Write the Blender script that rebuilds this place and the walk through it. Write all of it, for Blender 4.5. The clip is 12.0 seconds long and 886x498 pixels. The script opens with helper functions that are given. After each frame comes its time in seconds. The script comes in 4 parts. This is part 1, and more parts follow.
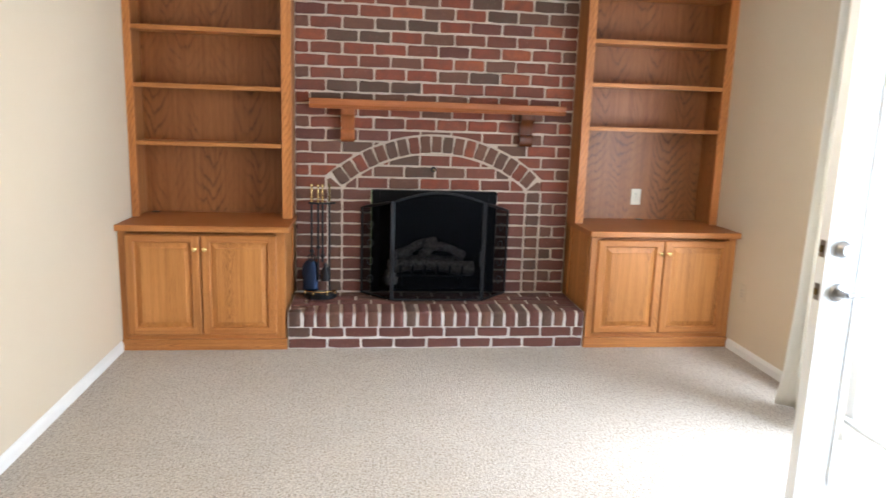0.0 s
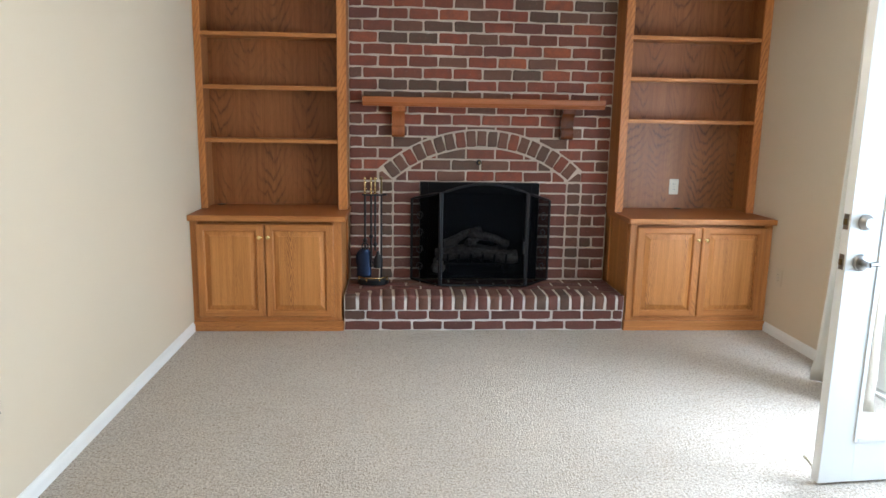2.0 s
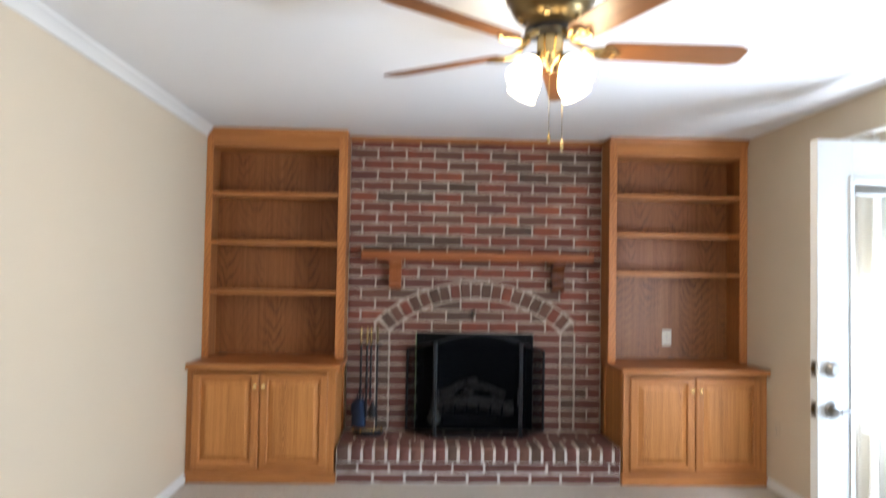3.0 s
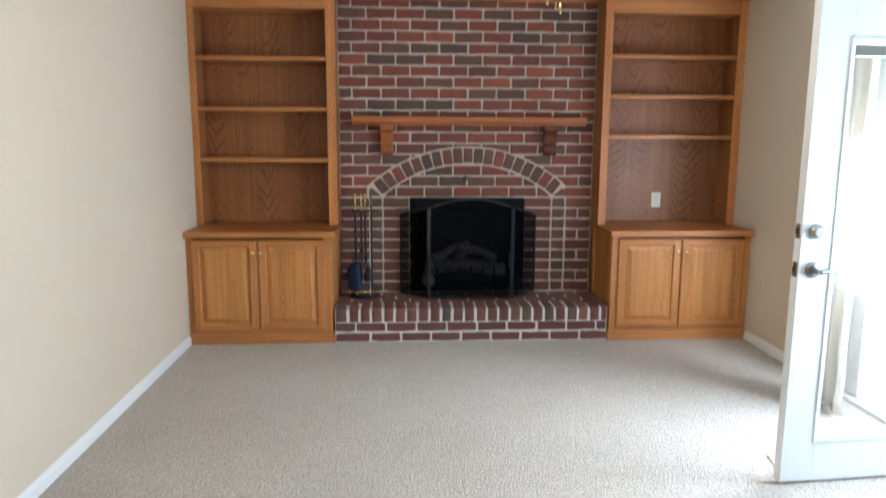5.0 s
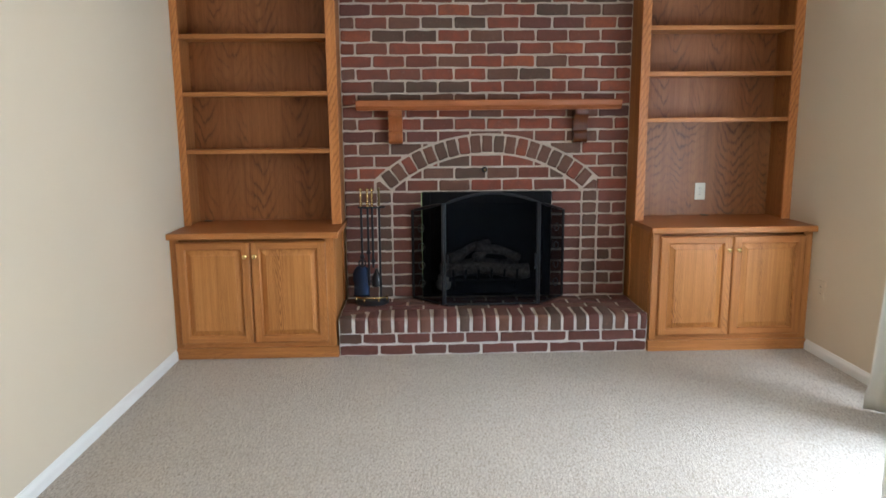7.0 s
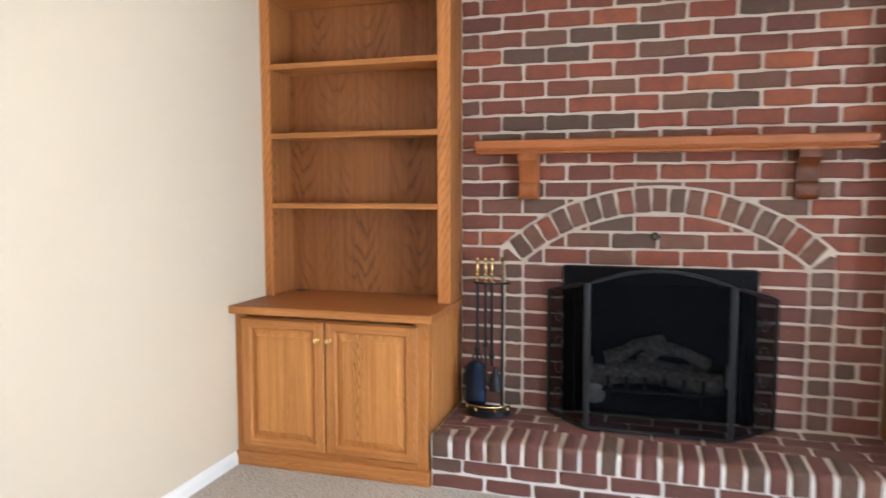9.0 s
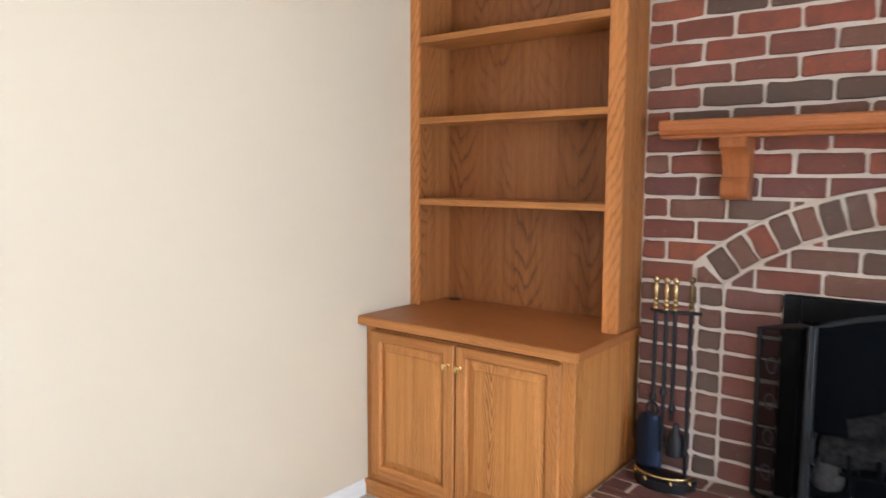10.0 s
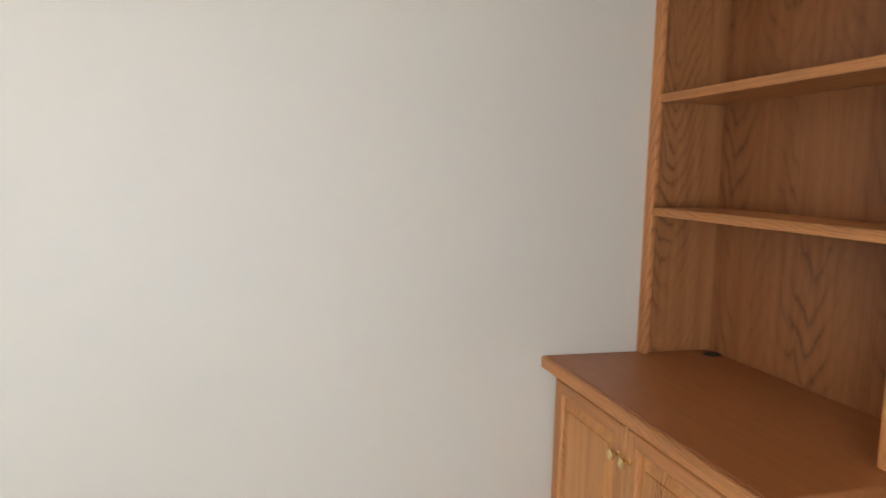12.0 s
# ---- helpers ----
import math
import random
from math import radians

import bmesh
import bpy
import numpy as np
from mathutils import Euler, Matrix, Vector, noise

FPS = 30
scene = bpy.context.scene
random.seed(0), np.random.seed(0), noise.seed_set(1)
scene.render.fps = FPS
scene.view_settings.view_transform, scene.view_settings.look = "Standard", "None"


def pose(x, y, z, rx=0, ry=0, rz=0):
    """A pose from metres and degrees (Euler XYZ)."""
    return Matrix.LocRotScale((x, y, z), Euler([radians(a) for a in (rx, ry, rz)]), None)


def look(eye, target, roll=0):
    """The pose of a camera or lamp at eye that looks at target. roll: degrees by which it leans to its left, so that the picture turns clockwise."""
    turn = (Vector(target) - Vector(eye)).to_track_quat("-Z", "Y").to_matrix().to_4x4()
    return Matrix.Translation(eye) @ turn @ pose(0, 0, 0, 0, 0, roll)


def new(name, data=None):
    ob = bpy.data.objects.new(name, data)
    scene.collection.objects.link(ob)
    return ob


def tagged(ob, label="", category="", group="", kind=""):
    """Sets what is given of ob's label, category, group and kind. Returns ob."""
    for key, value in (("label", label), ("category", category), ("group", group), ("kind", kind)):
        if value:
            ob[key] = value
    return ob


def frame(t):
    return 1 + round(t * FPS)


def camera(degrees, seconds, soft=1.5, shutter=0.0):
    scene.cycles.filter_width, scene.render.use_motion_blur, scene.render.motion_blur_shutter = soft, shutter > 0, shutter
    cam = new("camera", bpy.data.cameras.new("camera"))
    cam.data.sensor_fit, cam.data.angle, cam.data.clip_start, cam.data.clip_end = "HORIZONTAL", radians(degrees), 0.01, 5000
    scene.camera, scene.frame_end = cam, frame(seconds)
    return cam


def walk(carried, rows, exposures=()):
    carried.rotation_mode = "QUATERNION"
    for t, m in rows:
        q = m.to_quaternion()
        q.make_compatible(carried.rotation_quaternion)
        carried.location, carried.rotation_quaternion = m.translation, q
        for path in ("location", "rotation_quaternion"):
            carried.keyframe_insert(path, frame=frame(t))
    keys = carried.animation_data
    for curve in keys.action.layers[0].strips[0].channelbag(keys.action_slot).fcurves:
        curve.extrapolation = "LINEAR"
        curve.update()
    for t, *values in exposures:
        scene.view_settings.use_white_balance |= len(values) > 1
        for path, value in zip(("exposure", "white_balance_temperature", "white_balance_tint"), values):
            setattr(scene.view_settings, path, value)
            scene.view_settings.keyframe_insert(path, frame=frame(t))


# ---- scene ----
cam = camera(64.9, 12.0, shutter=0.5)
PATH = [
    (0, (0.164, -0.649, 1.492), (0.399, 1.301, 1.115), 1.9),
    (0.5, (0.082, -0.72, 1.492), (0.442, 1.212, 1.122), 1.4),
    (1, (0.04, -0.815, 1.471), (0.381, 1.12, 1.098), 1.3),
    (1.5, (0.023, -0.857, 1.46), (0.229, 1.097, 1.082), 1.3),
    (2, (0.081, -0.933, 1.437), (0.207, 1.028, 1.067), 1.0),
    (2.5, (0.147, -1.026, 1.439), (0.229, 0.947, 1.123), 0.7),
    (2.7, (0.21, -1.053, 1.412), (0.274, 0.937, 1.229), 0.8),
    (3, (0.23, -1.073, 1.423), (0.304, 0.925, 1.491), 1.0),
    (3.2, (0.243, -1.077, 1.43), (0.325, 0.907, 1.672), 1.1),
    (3.9, (0.25, -1.05, 1.445), (0.34, 0.881, 1.957), 0.8),
    (4.8, (0.224, -1.11, 1.438), (0.334, 0.881, 1.282), 0.3),
    (5, (0.204, -1.096, 1.454), (0.312, 0.874, 1.127), 0.3),
    (5.5, (0.207, -1.092, 1.51), (0.306, 0.864, 1.101), 0.3),
    (6, (0.2, -0.999, 1.511), (0.288, 0.956, 1.097), 0.3),
    (6.5, (0.175, -0.778, 1.462), (0.255, 1.179, 1.059), 0.0),
    (8.3, (0.54, 0.268, 1.355), (0.345, 2.25, 1.17), -0.8),
    (8.5, (0.556, 0.409, 1.378), (0.267, 2.379, 1.182), -0.3),
    (9, (0.637, 0.75, 1.338), (0.068, 2.66, 1.171), -0.1),
    (9.5, (0.766, 1.159, 1.386), (-0.167, 2.917, 1.19), -0.2),
    (10, (0.762, 1.556, 1.372), (-0.457, 3.127, 1.166), 0.3),
    (10.5, (0.752, 1.879, 1.372), (-0.664, 3.276, 1.175), 0.55),
    (11, (0.797, 2.163, 1.374), (-0.92, 3.167, 1.17), 1.4),
    (11.5, (0.794, 2.482, 1.349), (-1.039, 3.253, 1.139), 1.9),
    (12, (0.747, 2.734, 1.37), (-1.174, 3.247, 1.15), 1.5),
]
EXPOSURES = [
    (0.0, 0.83, 6650, 9), (0.8, 0.60, 6500, 6), (1.5, 0.45, 6450, 5), (2.5, 0.37, 6300, 6), (3.0, 0.36, 6500, 9), (3.2, 0.16, 6350, 10), (4.8, 0.02, 6100, 6), (5.0, 0.33, 6150, 5),
    (5.5, 0.30, 6100, 5), (6.5, 0.21, 6250, 5), (8.5, 0.88, 6600, 10), (9.2, 0.97, 6400, 9), (10.0, 0.84, 6450, 10), (11.0, 0.58, 6300, 9),
    (11.5, 0.27, 6200, 9), (12.0, 0.37, 6150, 9),
]
walk(cam, [(t, look(eye, target, roll)) for t, eye, target, roll in PATH], EXPOSURES)

# ---- world and light ----
world = bpy.data.worlds.new("sky")
scene.world = world
world.use_nodes = True
wn = world.node_tree.nodes
sky = wn.new("ShaderNodeTexSky")
sky.sky_type = 'NISHITA'
sky.sun_disc = False
sky.sun_elevation = radians(53)
sky.sun_rotation = radians(184)
wn["Background"].inputs["Strength"].default_value = 0.15
world.node_tree.links.new(sky.outputs["Color"], wn["Background"].inputs["Color"])

sun_data = bpy.data.lights.new("sun", 'SUN')
sun_data.energy, sun_data.angle, sun_data.color = 5.0, radians(0.5), (1.0, 0.95, 0.86)
sun = new("sun", sun_data)
sun.matrix_world = look((3.0, -12.0, 16.0), (2.2, 0.0, 0.0))


def opening_light(name, y0, y1, z0, z1, watts, colour):
    data = bpy.data.lights.new(name, 'AREA')
    data.shape, data.size, data.size_y = 'RECTANGLE', y1 - y0, z1 - z0
    data.energy, data.color = watts, colour
    lamp = new(name, data)
    lamp.matrix_world = Matrix.Translation((2.80, (y0 + y1) / 2, (z0 + z1) / 2)) @ Matrix.Rotation(radians(90), 4, 'Y')
    return lamp


FAN_WATTS = 2.0
opening_light("daylight_fixed_pane", 1.72, 2.52, 0.2, 1.95, 134, (0.685, 0.79, 0.97))
opening_light("daylight_doorway", 0.76, 1.60, 0.1, 1.95, 58, (0.555, 0.745, 1.0))


# ---- node helpers and materials ----
class Nodes:
    """Small wrapper to write node trees in lines."""

    def __init__(self, name):
        self.mat = bpy.data.materials.new(name)
        self.mat.use_nodes = True
        self.tree = self.mat.node_tree
        self.bsdf = self.tree.nodes["Principled BSDF"]

    def add(self, kind, ins=None, **attrs):
        n = self.tree.nodes.new("ShaderNode" + kind)
        for k, v in attrs.items():
            setattr(n, k, v)
        for k, v in (ins or {}).items():
            self.put(n.inputs[k], v)
        return n

    def put(self, socket, v):
        if hasattr(v, "links"):
            self.tree.links.new(v, socket)
        else:
            socket.default_value = v

    def math(self, op, a, b=0.0, c=0.0):
        n = self.tree.nodes.new("ShaderNodeMath")
        n.operation = op
        for s, v in zip(n.inputs, (a, b, c)):
            self.put(s, v)
        return n.outputs[0]

    def noise(self, vec, scale, detail=3.0, rough=0.55):
        n = self.add("TexNoise", {"Scale": scale, "Detail": detail, "Roughness": rough})
        if vec is not None:
            self.put(n.inputs["Vector"], vec)
        return n.outputs["Fac"]

    def ramp(self, fac, stops):
        n = self.tree.nodes.new("ShaderNodeValToRGB")
        e = n.color_ramp.elements
        while len(e) < len(stops):
            e.new(0.5)
        for el, (p, c) in zip(e, stops):
            el.position, el.color = p, (*c, 1.0) if len(c) == 3 else c
        self.put(n.inputs["Fac"], fac)
        return n.outputs["Color"]

    def mix(self, fac, a, b, blend='MIX'):
        n = self.tree.nodes.new("ShaderNodeMix")
        n.data_type, n.blend_type = 'RGBA', blend
        self.put(n.inputs[0], fac)
        for s, v in ((n.inputs[6], a), (n.inputs[7], b)):
            self.put(s, (*v, 1.0) if isinstance(v, tuple) and len(v) == 3 else v)
        return n.outputs[2]

    def coords(self, scale=(1, 1, 1), spread=0.0):
        v = self.add("TexCoord").outputs["Object"]
        if spread:
            info = self.add("ObjectInfo")
            off = self.math('MULTIPLY', info.outputs["Random"], spread)
            comb = self.add("CombineXYZ", {"X": off, "Y": self.math('MULTIPLY', off, 1.7), "Z": self.math('MULTIPLY', off, 2.3)})
            v = self.add("VectorMath", {0: v, 1: comb.outputs[0]}, operation='ADD').outputs[0]
        if scale != (1, 1, 1):
            v = self.add("VectorMath", {0: v, 1: scale}, operation='MULTIPLY').outputs[0]
        return v

    def bump(self, height, strength=0.3, distance=0.002):
        n = self.add("Bump", {"Strength": strength, "Distance": distance, "Height": height})
        self.put(self.bsdf.inputs["Normal"], n.outputs[0])

    def done(self, colour=None, rough=None, metal=None, **more):
        b = self.bsdf.inputs
        if colour is not None:
            self.put(b["Base Color"], (*colour, 1.0) if isinstance(colour, tuple) and len(colour) == 3 else colour)
        if rough is not None:
            self.put(b["Roughness"], rough)
        if metal is not None:
            self.put(b["Metallic"], metal)
        for k, v in more.items():
            self.put(b[k.replace("_", " ")], v)
        return self.mat


def oak(name, along, tint=1.0, flame=0.55, period=0.34, rough=0.42, warm=1.0, figure=0.6, rings=18.0, patchy=0.5, streaky=1.0, slant=0.0, spread=0.5):
    """Finished oak: fine straight grain, pores, and cathedral figure that gathers along the heart; along: the axis of the grain."""
    n = Nodes(name)
    v = n.coords(spread=7.0)
    sep = n.add("SeparateXYZ", {0: v})
    order = {"x": ("X", "Z", "Y"), "y": ("Y", "X", "Z"), "z": ("Z", "X", "Y")}[along]
    a, c, d = (sep.outputs[k] for k in order)

    def stretched(across, length):
        f = {"x": (length, across, across), "y": (across, length, across), "z": (across, across, length)}[along]
        return n.add("VectorMath", {0: v, 1: f}, operation='MULTIPLY').outputs[0]

    drift = n.noise(stretched(5.0, 1.3), 1.0, 3.0, 0.55)
    ripple = n.noise(stretched(26.0, 5.0), 1.0, 3.0, 0.6)
    across = n.math('ADD', n.math('ADD', c, n.math('MULTIPLY', d, 0.7)), n.math('MULTIPLY', drift, 0.10))
    fold = n.math('MULTIPLY', n.math('PINGPONG', across, period / 2), 2.0 / period)
    if slant:
        t = n.math('SUBTRACT', a, n.math('MULTIPLY', across, slant))
    else:
        t = n.math('SUBTRACT', a, n.math('MULTIPLY', n.math('POWER', fold, 1.25), flame))
    t = n.math('ADD', t, n.math('MULTIPLY', ripple, 0.10))
    t = n.math('ADD', t, n.math('MULTIPLY', drift, 0.35))
    saw = n.math('FRACT', n.math('MULTIPLY', t, rings))
    ring = n.ramp(saw, [(0.0, (0.5, 0.5, 0.5)), (0.14, (0.08, 0.08, 0.08)), (0.55, (0.0, 0.0, 0.0)), (0.80, (0.35, 0.35, 0.35)), (0.93, (1, 1, 1)), (1.0, (0.5, 0.5, 0.5))])
    dash = n.noise(stretched(420.0, 26.0), 1.0, 2.0, 0.6)
    broken = n.ramp(dash, [(0.36, (0.18, 0.18, 0.18)), (0.60, (1, 1, 1))])
    heart = n.ramp(fold, [(spread * 0.5, (1, 1, 1)), (min(0.98, spread + 0.25), (0.30, 0.30, 0.30))])
    lo = 1.0 - patchy
    calm = n.ramp(n.noise(stretched(9.0, 1.8), 1.0, 2.0), [(0.40, (lo * 0.4, lo * 0.4, lo * 0.4)), (0.60, (1, 1, 1))])
    mark = n.math('MULTIPLY', n.math('MULTIPLY', ring, broken), n.math('MULTIPLY', calm, figure))
    if not slant:
        mark = n.math('MULTIPLY', mark, heart)
    fine = n.noise(stretched(230.0, 3.2), 1.0, 3.0, 0.65)
    band = n.noise(stretched(34.0, 0.9), 1.0, 3.0, 0.6)
    k = tint
    tone = n.math('ADD', n.math('MULTIPLY', n.math('SUBTRACT', band, 0.5), streaky), n.math('MULTIPLY', n.math('SUBTRACT', fine, 0.5), 0.75))
    base = n.ramp(n.math('ADD', tone, 0.5), [(0.22, (0.40 * k * warm, 0.138 * k, 0.030 * k)), (0.50, (0.56 * k * warm, 0.206 * k, 0.053 * k)), (0.78, (0.69 * k * warm, 0.272 * k, 0.080 * k))])
    col = n.mix(mark, base, (0.17 * k, 0.048 * k, 0.010 * k))
    pores = n.noise(stretched(620.0, 20.0), 1.0, 2.0, 0.6)
    col = n.mix(n.ramp(pores, [(0.55, (0, 0, 0)), (0.72, (0.42, 0.42, 0.42))]), col, (0.16 * k, 0.046 * k, 0.009 * k))
    big = n.noise(v, 2.2, 2.0)
    col = n.mix(n.math('MULTIPLY', big, 0.24), col, (0.40 * k, 0.135 * k, 0.028 * k))
    n.bump(n.math('SUBTRACT', n.math('MULTIPLY', fine, 0.5), pores), 0.10, 0.0008)
    return n.done(col, n.math('ADD', rough, n.math('MULTIPLY', pores, 0.16)))


def metal(name, colour, rough, grain=0.1):
    n = Nodes(name)
    f = n.noise(n.coords(spread=3.0), 60.0, 3.0)
    return n.done(n.mix(f, colour, tuple(min(1, x * 1.25) for x in colour)), n.math('ADD', rough, n.math('MULTIPLY', f, grain)), 1.0)


def painted(name, colour, rough=0.45, relief=0.1, scale=220.0, vary=0.06, gloss=0.5):
    n = Nodes(name)
    v = n.coords(spread=2.0)
    grain = n.noise(v, scale, 3.0)
    big = n.noise(v, 1.6, 3.0)
    n.bump(grain, relief, 0.0015)
    lo = tuple(x * (1 - vary) for x in colour)
    return n.done(n.mix(big, lo, colour), rough, Specular_IOR_Level=gloss)


def brick_mat(name, stops, spread=30.0):
    n = Nodes(name)
    v = n.coords(spread=spread)
    info = n.add("ObjectInfo")
    own = n.ramp(info.outputs["Random"], stops)
    blotch = n.noise(v, 16.0, 4.0, 0.65)
    sand = n.noise(v, 260.0, 3.0, 0.7)
    col = n.mix(n.ramp(blotch, [(0.35, (0, 0, 0)), (0.70, (0.62, 0.62, 0.62))]), own, (0.095, 0.040, 0.031))
    pale = n.noise(v, 45.0, 3.0, 0.7)
    col = n.mix(n.ramp(pale, [(0.60, (0, 0, 0)), (0.80, (0.32, 0.32, 0.32))]), col, (0.40, 0.26, 0.20))
    col = n.mix(0.16, col, n.ramp(sand, [(0.3, (0.06, 0.022, 0.016)), (0.7, (0.34, 0.14, 0.09))]))
    n.bump(n.math('ADD', sand, n.math('MULTIPLY', blotch, 1.5)), 0.55, 0.003)
    return n.done(col, 0.86)


M = {}
M["oak_v"] = oak("oak_upright", "z", tint=0.93, warm=0.93, flame=0.55, period=0.20, figure=0.9, rings=18.0, patchy=0.5)
M["oak_stile"] = oak("oak_rift_stile", "z", tint=0.96, slant=2.3, figure=1.15, rings=16.0, patchy=0.4)
M["oak_door"] = oak("oak_door_panel", "z", tint=1.08, flame=1.0, period=0.22, figure=2.4, rings=15.0, patchy=0.5, warm=0.89, spread=0.22)
# darker copy of the upright oak: the bookcase's inner shade is in the tint
M["oak_side_shaded"] = oak("oak_side_shaded", "z", tint=0.60, flame=0.5, period=0.24, figure=1.3, rings=14.0)
M["oak_h"] = oak("oak_level", "x", tint=0.90, flame=0.6, period=0.12, figure=0.9, rings=12.0, warm=0.96)
# back panels: the low tint paints in the shade of the shelf recesses
M["oak_panel_shaded"] = oak("oak_ply_back_shaded", "z", tint=0.50, warm=1.08, flame=0.32, period=0.30, figure=1.3, rings=9.0, patchy=0.8, spread=0.6)
M["oak_wavy_shaded"] = oak("oak_ply_wavy_shaded", "z", tint=0.50, flame=0.16, period=0.30, figure=2.0, rings=15.0, patchy=0.5, spread=0.8)
M["oak_top"] = oak("oak_worktop", "x", tint=0.56, flame=1.6, period=0.9, rough=0.34, figure=0.08, warm=1.14, streaky=0.3)
M["mantel"] = oak("oak_mantel", "x", tint=0.48, flame=1.2, period=0.6, rough=0.36, warm=1.3, figure=0.3, streaky=0.7)
M["corbel"] = oak("oak_corbel", "z", tint=0.46, flame=0.8, rough=0.3, warm=1.3, figure=0.3)
M["cherry"] = oak("corbel_stain", "z", tint=0.15, flame=0.5, rough=0.14, warm=1.5, figure=0.3)
M["blade"] = oak("fan_blade_wood", "x", tint=0.40, flame=1.0, period=0.4, rough=0.35, figure=0.4)
M["brick"] = brick_mat("red_brick", [(0.0, (0.150, 0.042, 0.027)), (0.2, (0.215, 0.052, 0.027)), (0.45, (0.265, 0.056, 0.026)), (0.68, (0.195, 0.055, 0.033)), (0.88, (0.285, 0.070, 0.030)), (1.0, (0.130, 0.043, 0.030))])
M["brick_orange"] = brick_mat("orange_brick", [(0.0, (0.30, 0.076, 0.032)), (1.0, (0.37, 0.094, 0.036))])
M["brick_jamb"] = brick_mat("jamb_brick", [(0.0, (0.150, 0.050, 0.038)), (0.5, (0.190, 0.056, 0.038)), (1.0, (0.130, 0.052, 0.041))])
M["brick_dark"] = brick_mat("dark_brick", [(0.0, (0.062, 0.050, 0.034)), (0.5, (0.080, 0.058, 0.040)), (1.0, (0.095, 0.062, 0.044))])
M["brick_brown"] = brick_mat("brown_brick", [(0.0, (0.125, 0.066, 0.042)), (0.5, (0.165, 0.072, 0.044)), (1.0, (0.10, 0.066, 0.046))])
M["brick_hearth"] = brick_mat("hearth_brick", [(0.0, (0.112, 0.036, 0.030)), (0.5, (0.140, 0.042, 0.033)), (1.0, (0.092, 0.038, 0.032))])

n = Nodes("mortar")
v = n.coords()
g = n.noise(v, 180.0, 4.0, 0.7)
b = n.noise(v, 6.0, 4.0)
n.bump(g, 0.6, 0.003)
M["mortar"] = n.done(n.mix(b, n.ramp(g, [(0.3, (0.47, 0.385, 0.31)), (0.7, (0.68, 0.575, 0.475))]), (0.55, 0.455, 0.37)), 0.92)

n = Nodes("mortar_pale")
v = n.coords()
g = n.noise(v, 180.0, 4.0, 0.7)
b = n.noise(v, 14.0, 4.0)
n.bump(g, 0.6, 0.003)
M["mortar_pale"] = n.done(n.mix(b, n.ramp(g, [(0.3, (0.56, 0.51, 0.46)), (0.7, (0.76, 0.71, 0.66))]), (0.58, 0.53, 0.48)), 0.92)

n = Nodes("wall_paint")
v = n.coords()
roller = n.noise(v, 320.0, 3.0, 0.6)
large = n.noise(v, 0.8, 3.0)
n.bump(roller, 0.10, 0.001)
M["wall"] = n.done(n.mix(large, (0.615, 0.512, 0.372), (0.645, 0.542, 0.398)), 0.55)

M["ceiling"] = painted("ceiling_paint", (0.86, 0.85, 0.835), 0.7, 0.35, 150.0, 0.03)
M["trim"] = painted("trim_paint", (0.80, 0.785, 0.74), 0.35, 0.05, 90.0, 0.05)
M["door_white"] = painted("door_paint", (0.82, 0.82, 0.80), 0.32, 0.06, 120.0, 0.04)
M["plate"] = painted("ivory_plastic", (0.66, 0.60, 0.46), 0.35, 0.02)
M["beige_plate"] = painted("beige_plastic", (0.625, 0.525, 0.385), 0.4, 0.02)
M["brass"] = metal("polished_brass", (0.50, 0.37, 0.18), 0.2)
M["knob_brass"] = metal("bright_brass", (0.80, 0.60, 0.28), 0.16)
M["antique_brass"] = metal("antique_brass", (0.17, 0.12, 0.055), 0.27)
M["nickel"] = metal("satin_nickel", (0.30, 0.285, 0.27), 0.26)
M["steel"] = metal("blued_steel", (0.028, 0.043, 0.085), 0.36)
M["iron"] = painted("black_iron", (0.010, 0.010, 0.012), 0.42, 0.25, 160.0, 0.3, 0.35)
M["black_panel"] = painted("black_enamel", (0.004, 0.0045, 0.006), 0.5, 0.05, 90.0, 0.3, 0.12)
M["firebrick"] = painted("sooty_firebrick", (0.010, 0.009, 0.009), 0.9, 0.5, 60.0, 0.5, 0.1)
M["screen_frame"] = painted("screen_frame_paint", (0.014, 0.016, 0.019), 0.45, 0.1, 120.0, 0.3, 0.3)
M["scroll"] = painted("worn_iron", (0.022, 0.023, 0.026), 0.4, 0.1, 120.0, 0.3, 0.5)
M["grommet"] = painted("black_plastic", (0.015, 0.015, 0.015), 0.4, 0.05)
M["dark_gap"] = painted("slot_dark", (0.03, 0.028, 0.025), 0.6, 0.05)

n = Nodes("screen_mesh")
tr = n.add("BsdfTransparent")
mx = n.add("MixShader", {0: 0.70, 1: tr.outputs[0], 2: n.bsdf.outputs[0]})
n.tree.links.new(mx.outputs[0], n.tree.nodes["Material Output"].inputs[0])
M["mesh"] = n.done((0.0026, 0.0032, 0.0044), 0.8, Specular_IOR_Level=0.05)

n = Nodes("ceramic_log")
v = n.coords(scale=(1, 1, 1), spread=4.0)
g = n.noise(v, 40.0, 5.0, 0.7)
n.bump(g, 0.8, 0.01)
M["log"] = n.done(n.ramp(g, [(0.3, (0.06, 0.052, 0.046)), (0.5, (0.17, 0.15, 0.135)), (0.75, (0.32, 0.29, 0.265))]), 0.9)

n = Nodes("pale_ceramic_log")
v = n.coords(spread=4.0)
g = n.noise(v, 35.0, 5.0, 0.7)
n.bump(g, 0.6, 0.006)
M["pale_log"] = n.done(n.ramp(g, [(0.3, (0.36, 0.33, 0.30)), (0.7, (0.72, 0.68, 0.63))]), 0.9)

